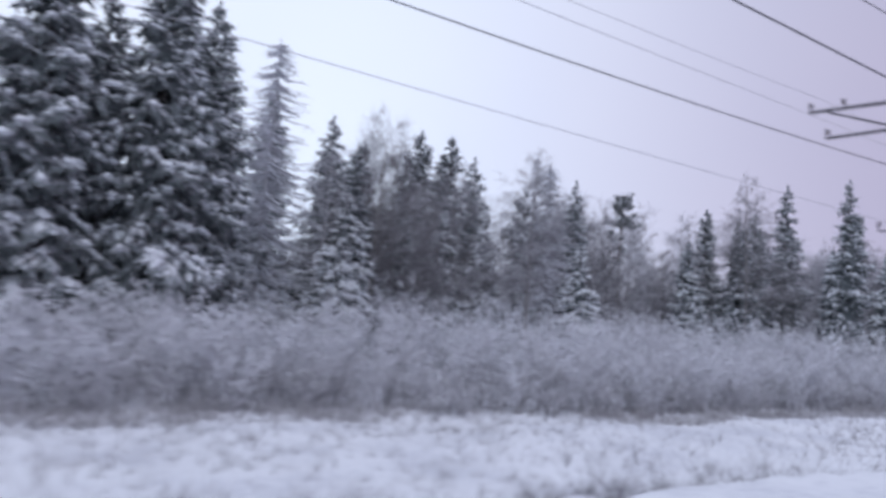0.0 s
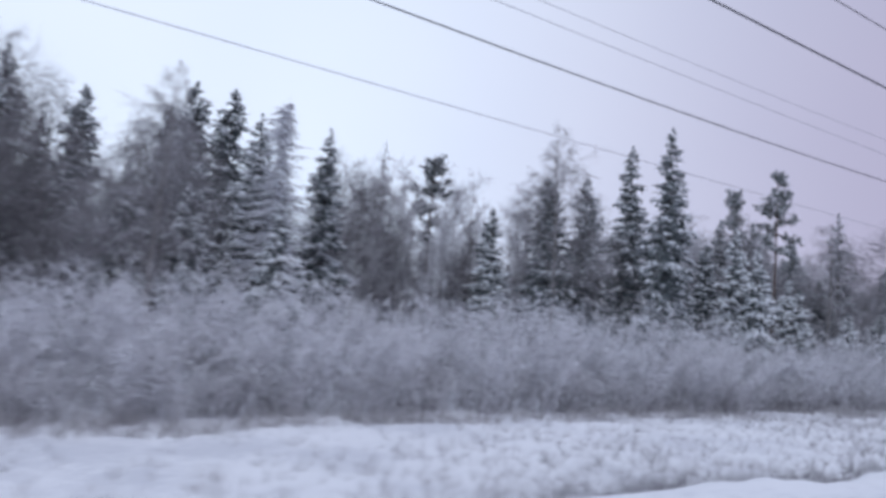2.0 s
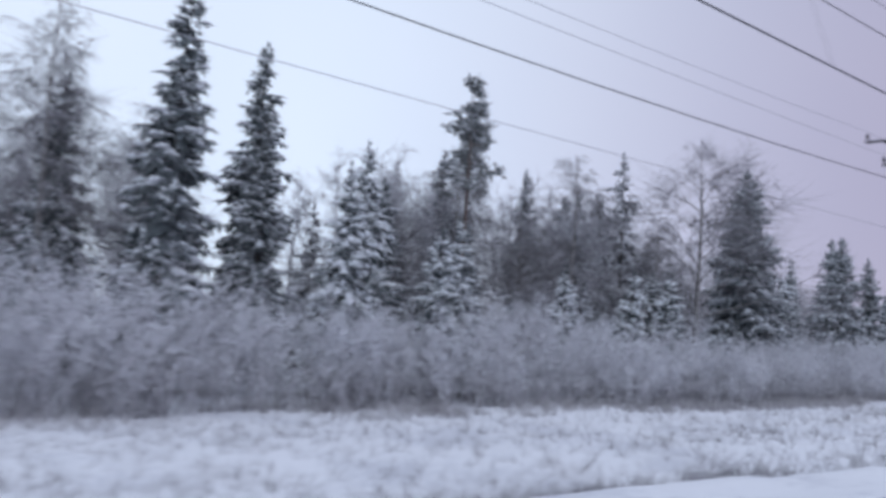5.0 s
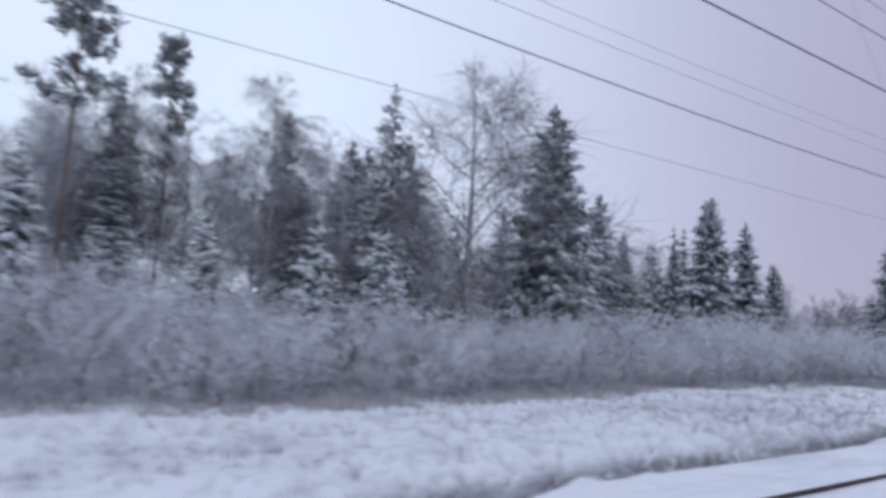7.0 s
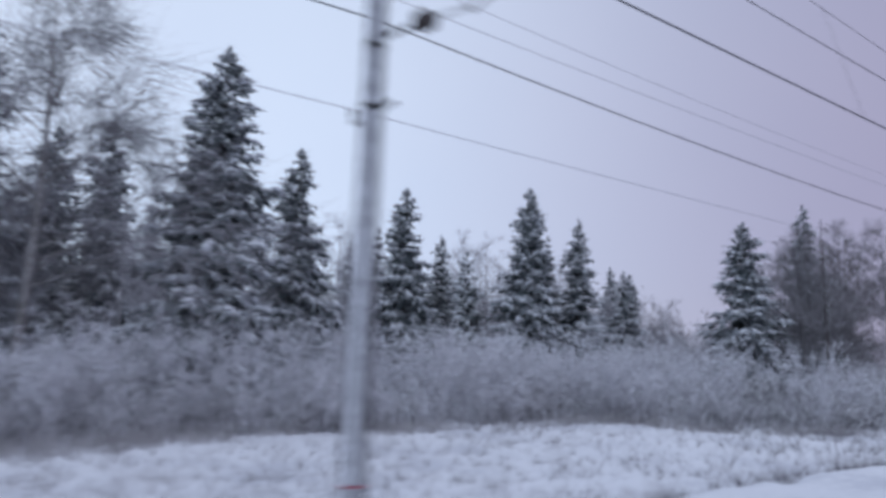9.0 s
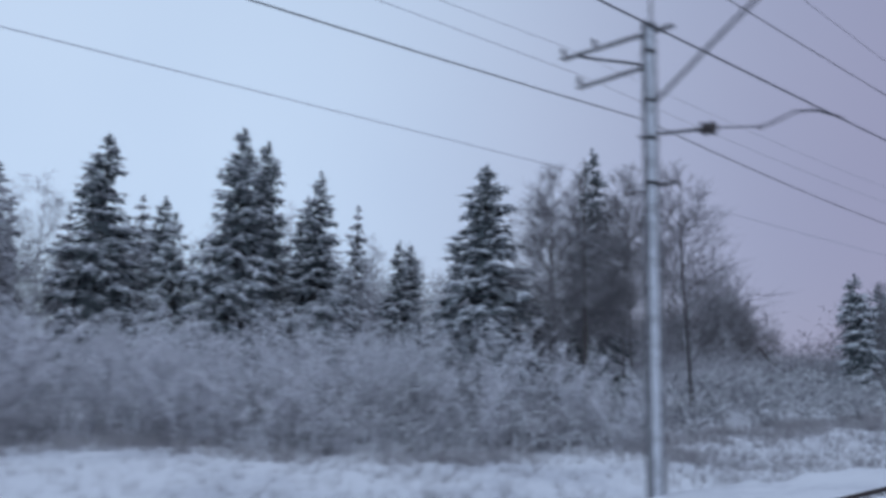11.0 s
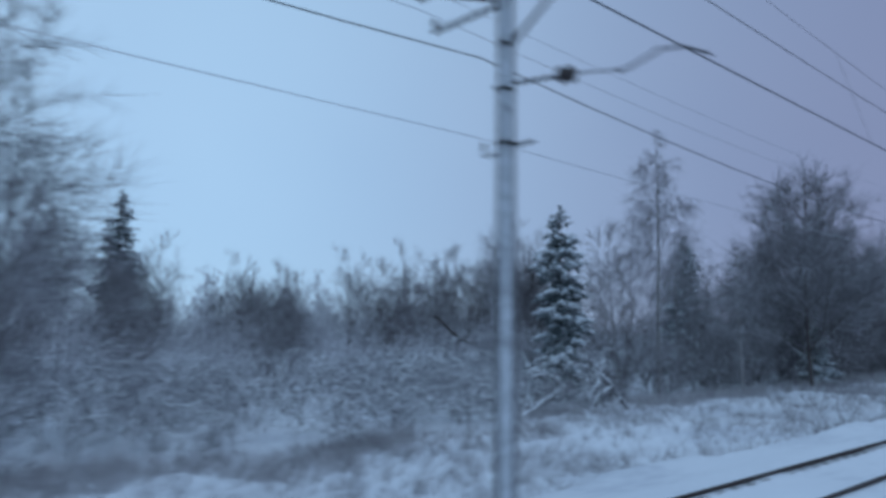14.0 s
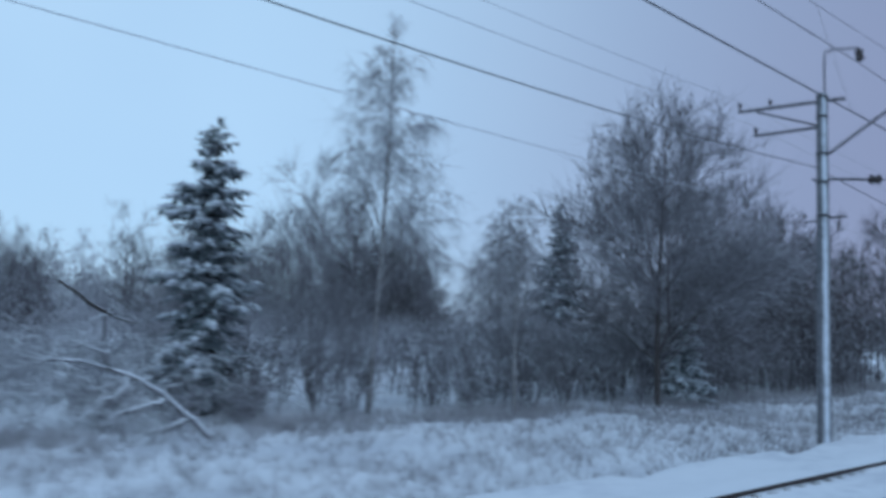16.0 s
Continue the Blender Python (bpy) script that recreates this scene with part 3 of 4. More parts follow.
def bare_tree(name, h, spread, label, bark, twigs, limbs=16, first=0.3, rise=1.2, fork=(0, 13, 9), hang=(-0.12, -0.02, 0.03), cat="birch", girth=0.009, stems=1, fine=0.012, splay=0.09, taper=0.62, dome=0.65, limb=0.011):
    ob = tagged(new(name), label, cat, "forest trees")
    rows, shafts = [], []
    for k in range(stems):
        hk = h * (1.0 if k == 0 else rng.uniform(0.7, 0.92))
        lean = (0, 0) if stems == 1 else (rng.uniform(-splay, splay), rng.uniform(-splay, splay))
        line = trunk_line(hk, lean, 0.3)
        shafts.append(stem(line, np.interp(line[:, 2], [0, hk], [girth * hk + 0.03, 0.012]), 8))
        for z in np.linspace(hk * first, hk * 0.97, limbs):
            s = 1 - z / hk
            az = rng.uniform(0, 2 * np.pi)
            way = np.array([np.cos(az), np.sin(az), rise * (0.65 + 0.9 * z / hk) * rng.uniform(0.7, 1.25)])
            ln = (spread * (s / (1 - first)) ** dome * rng.uniform(0.75, 1.15) + 0.35)
            full = min(1.0, max(0.2, ln / (0.55 * spread)))
            few = (0, max(4, int(fork[1] * full)), max(3, int(fork[2] * full)))
            grow(along(line, np.array([z]))[0], way / np.linalg.norm(way), ln, 0.01 + limb * ln, 2, rows, 0.095, few, hang, taper)
    p0, p1 = np.array([r[0] for r in rows]), np.array([r[1] for r in rows])
    r0, r1, lv = np.array([r[2] for r in rows]), np.array([r[3] for r in rows]), np.array([r[4] for r in rows])
    big = lv == 2
    for shaft in shafts:
        arr_part("trunk", shaft, bark, ob)
    tagged(arr_part("branchwork", tubes(p0[big], p1[big], r0[big], r1[big], 4), bark, ob), kind="stuff")
    rest = ~big
    arr_part("crown", spikes(p0[rest], p0[rest] + (p1[rest] - p0[rest]) * 1.3, np.maximum(r0[rest], fine)), twigs, ob)
    return ob


def dead_spruce(h, label, frost=M_BARK, reach=1.6, count=150, width=0.018, bark=M_BARK):
    ob = tagged(new("dead_spruce"), label, "dead tree", "forest trees")
    line = trunk_line(h, (0.005, 0), 0.06)
    z = np.sort(rng.uniform(h * 0.12, h - 0.4, count))
    s = 1 - z / h
    ln = reach * (s ** 0.7) * rng.uniform(0.4, 1.15, count) + 0.25
    az = rng.uniform(0, 2 * np.pi, count)
    p0 = along(line, z)
    way = np.stack([np.cos(az), np.sin(az), 0 * az], 1)
    sink = rng.uniform(0.1, 0.42, count) * ln
    p1 = p0 + way * (ln * 0.6)[:, None] - np.stack([0 * ln, 0 * ln, sink], 1)
    p2 = p1 + way * (ln * 0.45)[:, None] + np.stack([0 * ln, 0 * ln, sink * rng.uniform(-0.5, 0.5, count)], 1)
    k = 5
    u = rng.uniform(0.2, 1.0, (count * k, 1))
    tw0 = np.where(u < 0.6, np.repeat(p0, k, 0) + np.repeat(p1 - p0, k, 0) * u / 0.6, np.repeat(p1, k, 0) + np.repeat(p2 - p1, k, 0) * (u - 0.6) / 0.4)
    tw1 = tw0 + rng.normal(0, 1, (count * k, 3)) * [0.2, 0.2, 0.07] * np.repeat(ln, k)[:, None] + np.repeat(way, k, 0) * 0.2 - [0, 0, 0.12]
    arr_part("trunk", stem(line, np.interp(line[:, 2], [0, h], [0.16, 0.02]), 8), bark, ob)
    arr_part("crown", join(tubes(p0, p1, width * 1.5, width * 1.2, 3), spikes(p1, p2, np.full(count, width * 1.2))), frost, ob)
    tagged(arr_part("spray", spikes(tw0, tw1, np.full(count * k, width * 0.8)), frost, ob), kind="stuff")
    return ob


KINDS = {
    "spruce_wide": (24.0, lambda: spruce(24.0, 5.2, "broad dark spruce with snow on its drooping boughs", M_NEEDLE, gap=0.5, ring=9, droop=0.75, power=0.62, load=0.52)),
    "spruce_full": (20.0, lambda: spruce(20.0, 4.3, "dark green spruce dusted with snow", M_NEEDLE, ring=8, droop=0.7, power=0.64, load=0.42)),
    "spruce_slim": (22.0, lambda: spruce(22.0, 3.7, "tall slim spruce with short snowy boughs", M_NEEDLE, gap=0.5, ring=7, droop=0.8, power=0.62, load=0.45)),
    "spruce_thin": (23.0, lambda: spruce(23.0, 4.3, "sparse greyish spruce with thin upper boughs", M_NEEDLE_GREY, gap=0.6, ring=5, droop=0.4, power=0.72, fat=0.8, core=50, load=0.3)),
    "spruce_grey": (20.0, lambda: spruce(20.0, 4.3, "hoary grey-green spruce deeper in the wood, paled for haze", M_NEEDLE_GREY, gap=1.0, ring=6, droop=0.7, power=0.75, fat=1.4, core=80, load=0.3)),
    "spruce_laden": (16.0, lambda: spruce(16.0, 4.2, "spruce heavily laden with fresh snow", M_NEEDLE_HEAVY, gap=0.5, ring=7, droop=0.95, power=0.72, fat=1.1, load=0.85)),
    "spruce_young": (9.0, lambda: spruce(9.0, 2.5, "young spruce thickly covered with snow", M_NEEDLE_HEAVY, gap=0.38, ring=6, droop=0.5, density=1.4, power=0.72, fat=0.95, core=60, load=0.52)),
    "spruce_column": (14.0, lambda: spruce(14.0, 2.6, "dark full spruce with clumps of snow along its boughs", M_NEEDLE, gap=0.42, ring=7, droop=0.6, power=0.5, load=0.5)),
    "pine": (25.0, lambda: pine(25.0, "tall pine with a bare trunk and snowy crown")),
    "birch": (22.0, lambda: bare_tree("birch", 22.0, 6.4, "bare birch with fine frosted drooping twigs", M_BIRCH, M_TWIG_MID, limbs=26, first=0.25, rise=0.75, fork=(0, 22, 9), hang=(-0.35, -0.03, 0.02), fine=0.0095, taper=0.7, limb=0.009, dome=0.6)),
    # paler twigs than the near birches, so haze is in the colour too
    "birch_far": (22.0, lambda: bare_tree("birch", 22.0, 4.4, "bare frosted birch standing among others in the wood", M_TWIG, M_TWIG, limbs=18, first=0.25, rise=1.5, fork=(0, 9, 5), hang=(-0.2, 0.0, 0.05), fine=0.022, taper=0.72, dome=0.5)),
    "birch_slim": (20.0, lambda: bare_tree("birch", 20.0, 4.6, "slim bare birch with hanging frosted twigs", M_BIRCH, M_TWIG_MID, limbs=46, first=0.28, rise=1.15, fork=(0, 20, 8), hang=(-0.8, -0.16, -0.02), fine=0.0085, taper=0.66, dome=0.75, limb=0.0055)),
    "alder": (18.0, lambda: bare_tree("alder", 18.0, 3.6, "bare grey alder with fine spreading branches", M_ALDER_BARK, M_TWIG_MID, limbs=40, first=0.2, rise=0.95, fork=(0, 16, 9), hang=(0.15, 0.04, 0.03), cat="alder", girth=0.0062, fine=0.009, taper=0.68, limb=0.009)),
    "alder_clump": (13.0, lambda: bare_tree("alder", 13.0, 3.4, "bare many-stemmed alder greyed by frost", M_TWIG_MID, M_TWIG_MID, limbs=11, first=0.1, rise=1.0, fork=(0, 16, 8), hang=(0.25, 0.08, 0.04), cat="alder", stems=4, girth=0.005, fine=0.0075, splay=0.24, taper=0.66, dome=0.4, limb=0.007)),
    # dark twigs of a real wood, deepened to carry the view's dim edge
    "alder_dark": (15.0, lambda: bare_tree("alder", 15.0, 4.4, "dark bare alder at the edge of the dense wood", M_BARK, M_TWIG_DARK, limbs=18, first=0.1, rise=0.9, fork=(0, 14, 7), hang=(0.2, 0.06, 0.04), cat="alder", girth=0.008, fine=0.015, taper=0.72, dome=0.45)),
    "willow_round": (19.0, lambda: bare_tree("willow", 19.0, 8.8, "large bare willow with a dense rounded crown", M_BARK, M_TWIG_MID, limbs=52, first=0.1, rise=0.75, fork=(0, 23, 14), hang=(0.25, 0.05, 0.03), cat="willow", fine=0.013, taper=0.55, dome=0.5, limb=0.008)),
    "dead_thin": (27.0, lambda: dead_spruce(27.0, "dead bare spruce with short level branches")),
    "dead_rimed": (20.0, lambda: dead_spruce(20.0, "leafless larch white with rime on its level branches", M_HOAR, 4.0, 430, 0.04, M_TWIG)),
}
made = {}


def plant(kind, x, y, top, wide=1.0, turn=None):
    """A tree of that kind with its top at height top."""
    global rng
    base = float(ground_z(x, y)) - 0.05
    h, build = KINDS[kind]
    turn = rng.uniform(0, 360) if turn is None else turn
    s = (top - base) / h
    version = (kind, int(abs(x) * 3) % 3 if kind in ("spruce_full", "spruce_slim", "spruce_laden", "spruce_young", "birch_slim", "alder", "pine") else 0)
    if version not in made:
        rng = np.random.default_rng(300 + list(KINDS).index(kind) + 50 * version[1])
        made[version] = build()
        made[version].matrix_basis = pose(x, y, base, 0, 0, turn) @ Matrix.Diagonal((s * wide, s * wide, s, 1))
        return made[version]
    u = made[version].scale
    return copy_thing(made[version], pose(x, y, base, 0, 0, turn) @ Matrix.Diagonal((s * wide / u[0], s * wide / u[1], s / u[2], 1)))


# forest edge along the first stretch
plant("spruce_wide", 2.0, 46.0, 27.5, 0.9)
plant("spruce_wide", 8.6, 47.0, 27.0, 0.88)
plant("spruce_full", 5.4, 52.0, 24.0, 0.95)
plant("spruce_wide", 12.6, 53.0, 25.5, 0.85)
plant("spruce_wide", -5.0, 45.0, 26.0, 0.95)
plant("spruce_slim", 15.2, 57.8, 23.4)
plant("dead_rimed", 19.9, 59.9, 26.9, 1.2)
plant("spruce_laden", 26.0, 56.1, 13.7, 1.0)
plant("spruce_slim", 27.5, 58.0, 18.6)
plant("spruce_full", 24.4, 75.0, 27.6, 0.85)
plant("spruce_slim", 31.2, 73.6, 25.3, 1.1)
plant("spruce_full", 37.8, 80.0, 25.0, 0.9)
plant("spruce_slim", 34.5, 77.0, 20.5, 1.1)
plant("spruce_full", 50.7, 87.8, 30.6)
plant("spruce_slim", 47.5, 86.0, 26.5)
plant("spruce_full", 55.0, 85.8, 30.3)
plant("spruce_slim", 58.0, 84.0, 27.5)
plant("birch_slim", 41.2, 48.7, 19.3)
plant("spruce_laden", 40.9, 64.0, 15.3, 0.9)
plant("spruce_laden", 46.7, 64.0, 16.3, 0.8)
plant("spruce_young", 52.1, 64.0, 19.1, 1.0)
plant("spruce_laden", 36.4, 64.0, 14.5, 0.8)
plant("dead_rimed", 52.6, 60.5, 22.0, 1.35)
plant("dead_rimed", 55.2, 66.2, 24.5, 0.7)
plant("spruce_slim", 58.1, 62.2, 21.2, 0.9)
plant("dead_thin", 71.7, 76.5, 25.5)
plant("pine", 76.0, 71.2, 23.7)
plant("spruce_full", 77.3, 60.5, 16.1)
plant("spruce_young", 76.3, 59.3, 12.6)
plant("spruce_laden", 80.5, 72.0, 12.1)
plant("spruce_full", 92.1, 69.6, 23.7, 0.9)
plant("birch_slim", 81.0, 55.0, 25.2)
plant("spruce_full", 82.2, 56.5, 19.5, 0.85)
plant("spruce_slim", 87.5, 45.4, 24.4, 0.85)
plant("spruce_slim", 97.4, 59.5, 27.2, 0.95)
plant("spruce_slim", 95.5, 51.5, 17.5)
plant("spruce_laden", 110.9, 46.9, 11.8, 0.9)
plant("spruce_slim", 118.5, 61.8, 21.2)
plant("spruce_full", 108.7, 56.7, 16.3)
plant("spruce_laden", 51.0, 53.0, 12.0)
plant("birch", 30.3, 58.4, 22.3, 0.8)
plant("birch", 35.0, 64.0, 20.5, 0.8)
plant("birch_far", 28.0, 66.0, 20.0)
plant("birch", 45.0, 68.0, 21.5)
plant("birch", 62.5, 68.0, 20.5)
plant("birch", 66.5, 72.0, 20.0)
plant("alder", 31.0, 60.0, 14.0)
plant("alder", 35.5, 57.0, 13.0)

# second stretch
plant("spruce_full", 90.3, 60.0, 21.8)
plant("spruce_laden", 98.7, 43.1, 13.7, 0.85)
plant("spruce_laden", 102.8, 48.3, 17.0, 0.8)
plant("spruce_young", 106.6, 43.2, 10.0)
plant("spruce_young", 128.3, 43.4, 9.0, 0.9)
plant("spruce_young", 133.2, 43.2, 9.1, 0.9)
plant("dead_thin", 123.0, 80.0, 24.5)
plant("pine", 113.5, 50.5, 25.7, 0.8)
plant("pine", 122.3, 62.7, 26.5, 0.75)
plant("spruce_young", 121.7, 45.7, 8.4, 0.9)
plant("spruce_slim", 117.5, 55.5, 13.5, 1.2)
plant("birch_slim", 127.6, 51.2, 21.3, 1.3)
plant("spruce_slim", 135.8, 68.1, 23.7, 0.95)
plant("spruce_full", 132.0, 55.0, 14.0, 0.9)
plant("spruce_full", 141.5, 64.4, 20.8, 1.05)
plant("spruce_full", 148.8, 75.0, 22.9, 1.15)
plant("spruce_thin", 142.6, 57.9, 25.5, 1.1)
plant("spruce_young", 137.8, 49.0, 9.9, 1.05)
plant("spruce_young", 131.5, 47.5, 6.8, 1.0)
plant("birch", 145.3, 49.2, 25.7, 1.25)
plant("birch_slim", 140.5, 50.5, 16.5)
plant("spruce_full", 153.4, 72.3, 24.0)
plant("spruce_wide", 157.3, 50.8, 25.0, 1.12)
plant("spruce_full", 167.3, 58.7, 20.8, 1.08)
plant("birch", 121.0, 66.0, 19.5)
plant("birch", 131.0, 63.0, 18.0)
plant("birch_slim", 118.8, 59.3, 21.8, 1.3)
plant("alder", 110.5, 58.0, 14.5)

# spruces before the clearing
plant("spruce_full", 187.0, 71.0, 22.4, 1.15)
plant("spruce_full", 194.9, 58.0, 21.5, 1.05)
plant("spruce_full", 198.8, 61.5, 21.9, 0.95)
plant("spruce_grey", 210.0, 75.0, 20.5, 0.85)
plant("spruce_slim", 192.6, 71.4, 17.2, 1.2)
plant("spruce_young", 192.0, 65.2, 14.5, 0.9)
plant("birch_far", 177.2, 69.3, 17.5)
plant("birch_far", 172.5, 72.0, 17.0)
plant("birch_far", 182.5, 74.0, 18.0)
plant("spruce_slim", 202.1, 57.1, 18.8, 1.2)
plant("spruce_slim", 212.4, 58.8, 13.6, 1.2)
plant("spruce_full", 214.2, 59.4, 13.4, 1.0)
plant("spruce_slim", 208.5, 74.0, 17.5)
plant("spruce_full", 206.8, 38.6, 16.6, 1.4)
plant("spruce_slim", 218.6, 38.6, 20.2, 1.0)
plant("alder", 209.7, 34.5, 16.4)
plant("alder", 213.7, 35.5, 16.6, 0.9)
plant("alder", 216.0, 33.5, 16.0, 0.9)
plant("alder", 218.8, 34.8, 18.2, 0.9)
plant("alder", 221.0, 31.4, 17.6, 1.3)
plant("dead_thin", 211.3, 33.1, 16.8, 1.6)
plant("alder", 212.6, 37.5, 15.4)

# clearing and the wood behind it
plant("spruce_column", 259.1, 34.6, 12.5, 1.14)
plant("birch_slim", 266.8, 31.0, 19.2, 0.74)
plant("spruce_full", 298.3, 46.8, 15.1, 1.15)
plant("spruce_slim", 241.6, 86.0, 19.0, 1.3)
plant("willow_round", 287.4, 27.6, 16.9, 1.0)
plant("birch_slim", 274.4, 28.0, 10.2, 1.0)
plant("birch_slim", 283.4, 39.0, 12.6, 1.1)
plant("alder_clump", 264.7, 33.0, 10.8)
plant("alder_clump", 279.5, 33.0, 8.5)
plant("spruce_young", 293.5, 29.5, 4.8, 1.1)
plant("alder_clump", 299.0, 31.0, 14.0)
plant("alder_clump", 293.0, 36.0, 9.0)

forest_rng = np.random.default_rng(21)


def fill(count, x0, x1, y0, y1, low, high, kinds):
    """Trees deeper in the wood, sown at random."""
    for _ in range(count):
        kind = kinds[forest_rng.integers(len(kinds))]
        x, y = forest_rng.uniform(x0, x1), forest_rng.uniform(y0, y1)
        plant(kind, x, y, forest_rng.uniform(low, high), forest_rng.uniform(0.85, 1.2), forest_rng.uniform(0, 360))


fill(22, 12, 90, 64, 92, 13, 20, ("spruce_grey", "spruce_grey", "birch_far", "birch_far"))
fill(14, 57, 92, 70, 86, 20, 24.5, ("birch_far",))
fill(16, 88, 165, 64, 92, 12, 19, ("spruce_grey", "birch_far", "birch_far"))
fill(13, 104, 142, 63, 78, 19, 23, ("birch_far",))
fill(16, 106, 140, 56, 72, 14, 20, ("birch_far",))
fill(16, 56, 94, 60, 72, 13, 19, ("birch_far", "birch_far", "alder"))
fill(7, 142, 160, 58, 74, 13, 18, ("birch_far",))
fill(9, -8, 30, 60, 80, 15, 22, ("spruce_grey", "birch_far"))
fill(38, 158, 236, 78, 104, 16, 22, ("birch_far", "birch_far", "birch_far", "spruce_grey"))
fill(6, 205, 240, 76, 100, 11, 14.5, ("birch_far", "alder_clump"))
fill(12, 250, 284, 60, 90, 7.0, 9.5, ("alder_clump", "alder_clump", "birch_far"))
fill(11, 226, 270, 66, 112, 7.5, 10.5, ("alder_clump", "alder_clump", "birch_far"))
fill(8, 284, 304, 62, 80, 9.5, 12.0, ("alder_clump", "alder_dark"))
fill(5, 224, 284, 46, 62, 4.5, 7.5, ("alder_clump",))
fill(13, 318, 364, 29, 56, 13, 18, ("alder_dark",))
fill(8, 350, 450, 27, 80, 13, 19, ("alder_dark", "spruce_grey"))

# low wood on the far side of the clearing, its tops rising towards the dense wood
for x, top in ((229, 13.0), (233, 12.5), (237, 12.0), (241, 12.6), (246, 10.2), (250, 11.2), (253, 10.4), (257, 9.8), (261, 11.0), (265, 12.9), (268.5, 13.5),
               (272, 12.4), (275.5, 13.3), (279, 12.6), (283, 14.8), (287, 18.0), (291, 16.6), (295, 17.6), (299, 17.2)):
    plant(("alder_clump", "alder_clump", "alder_clump", "birch_far")[forest_rng.integers(4)], x, 70 + forest_rng.uniform(-4, 4), top - 1.1, forest_rng.uniform(0.85, 1.15), forest_rng.uniform(0, 360))


# far wood and undergrowth, too thick to tell the plants apart
def fuzzy(name, label, seed, count, area, tall, mat, k=110, wide=0.34, length=1.3, thick=0.04, cat="woodland"):
    """Soft rounded crowns of countless fine twigs on thin stems."""
    r = np.random.default_rng(seed)
    x0, x1, y0, y1 = area
    x, y = r.uniform(x0, x1, count), r.uniform(y0, y1, count)
    h = r.uniform(*tall, count) * (1 + 0.18 * lattice(x * 0.09, y * 0.09, seed))
    base = np.stack([x, y, ground_z(x, y) - 0.15], 1)
    top = base + np.stack([r.normal(0, 0.04, count) * h, r.normal(0, 0.04, count) * h, h * 0.9], 1)
    shafts = tubes(base, base + (top - base) * 0.7, 0.004 * h, 0.01, 3)
    v = r.normal(0, 1, (count, k, 3))
    v /= np.linalg.norm(v, axis=2, keepdims=True)
    v *= r.uniform(0.15, 1.0, (count, k, 1)) ** 0.5
    rad = (wide * h * r.uniform(0.75, 1.2, count))[:, None]
    c = base[:, None] + np.stack([v[..., 0] * rad, v[..., 1] * rad, h[:, None] * (0.52 + 0.38 * v[..., 2])], -1)
    d = v * [0.8, 0.8, 0.6] + r.normal(0, 0.5, (count, k, 3)) + [0, 0, 0.2]
    d /= np.linalg.norm(d, axis=2, keepdims=True)
    e = c + d * (length * r.uniform(0.5, 1.2, (count, k, 1)))
    twigs = spikes(c.reshape(-1, 3), e.reshape(-1, 3), np.full(count * k, thick))
    ob = new(name, mesh_of(name, *join(shafts, twigs), mat))
    tagged(ob, label, cat, kind="stuff")


fuzzy("far_wood", "distant belt of bare frosted woodland", 5, 260, (-60, 330, 104, 165), (11, 15.5), M_TWIG, 64, 0.34, 1.8, 0.11)
fuzzy("far_wood", "distant dark woodland along the line ahead", 6, 150, (330, 800, 40, 200), (11, 16), M_TWIG_DARK, 64, 0.34, 1.8, 0.12)
fuzzy("undergrowth", "bare frosted undergrowth between the trees of the wood", 7, 240, (-12, 215, 47, 96), (6.5, 12.0), M_HOAR, 76, 0.34, 1.4, 0.06, "undergrowth")
fuzzy("undergrowth", "grey bare wood standing close behind the spruces", 12, 240, (160, 238, 76, 102), (14, 19.5), M_TWIG_MID, 110, 0.27, 1.5, 0.045, "undergrowth")
# dark wood ahead; part of its tone stands in for edge falloff
fuzzy("undergrowth", "dark bare undergrowth in the dense wood ahead", 8, 200, (322, 430, 30, 72), (10, 18.5), M_TWIG_DARK, 84, 0.36, 1.4, 0.058, "undergrowth")
fuzzy("undergrowth", "dark bare bushes round the large willow", 14, 60, (292, 324, 28, 40), (7.5, 13), M_TWIG_DARK, 110, 0.34, 1.2, 0.04, "undergrowth")
fuzzy("undergrowth", "low grey bushes about the lone spruce", 15, 60, (286, 330, 44, 72), (5, 8.5), M_TWIG_MID, 110, 0.5, 0.9, 0.035, "undergrowth")
fuzzy("undergrowth", "pale rounded bushes behind the clearing", 9, 330, (214, 330, 46, 102), (3.6, 8.4), M_TWIG, 150, 0.55, 0.8, 0.026, "undergrowth")
fuzzy("undergrowth", "low grey wood closing the far side of the clearing", 13, 210, (214, 322, 84, 114), (7.5, 11.5), M_TWIG_MID, 110, 0.3, 1.1, 0.03, "undergrowth")
fuzzy("undergrowth", "pale rimed bushes in the clearing", 10, 100, (206, 258, 28, 50), (2.4, 5.2), M_RIME, 160, 0.6, 0.55, 0.018, "undergrowth")
fuzzy("undergrowth", "pale rimed bushes under the broken tree", 16, 12, (251, 262, 40, 43), (3.2, 4.6), M_RIME, 190, 0.6, 0.55, 0.02, "undergrowth")
fuzzy("undergrowth", "low rounded bushes at the foot of the young spruce", 11, 9, (253.5, 260, 29.6, 32.2), (1.9, 2.7), M_TWIG_MID, 190, 0.55, 0.5, 0.018, "undergrowth")


# ---- thicket along the foot of the wood ----
def front_edge(x):
    return np.interp(x, [-40, 20, 50, 65, 95, 130, 150, 165, 180, 187, 193, 199, 203, 207, 225, 244, 248, 258, 275, 300, 340], [32, 32.5, 32.8, 34.8, 36.2, 36.2, 37, 37.5, 37, 32, 27, 23.5, 22.5, 24.8, 25.2, 25, 28.6, 30.5, 29.5, 31, 33])


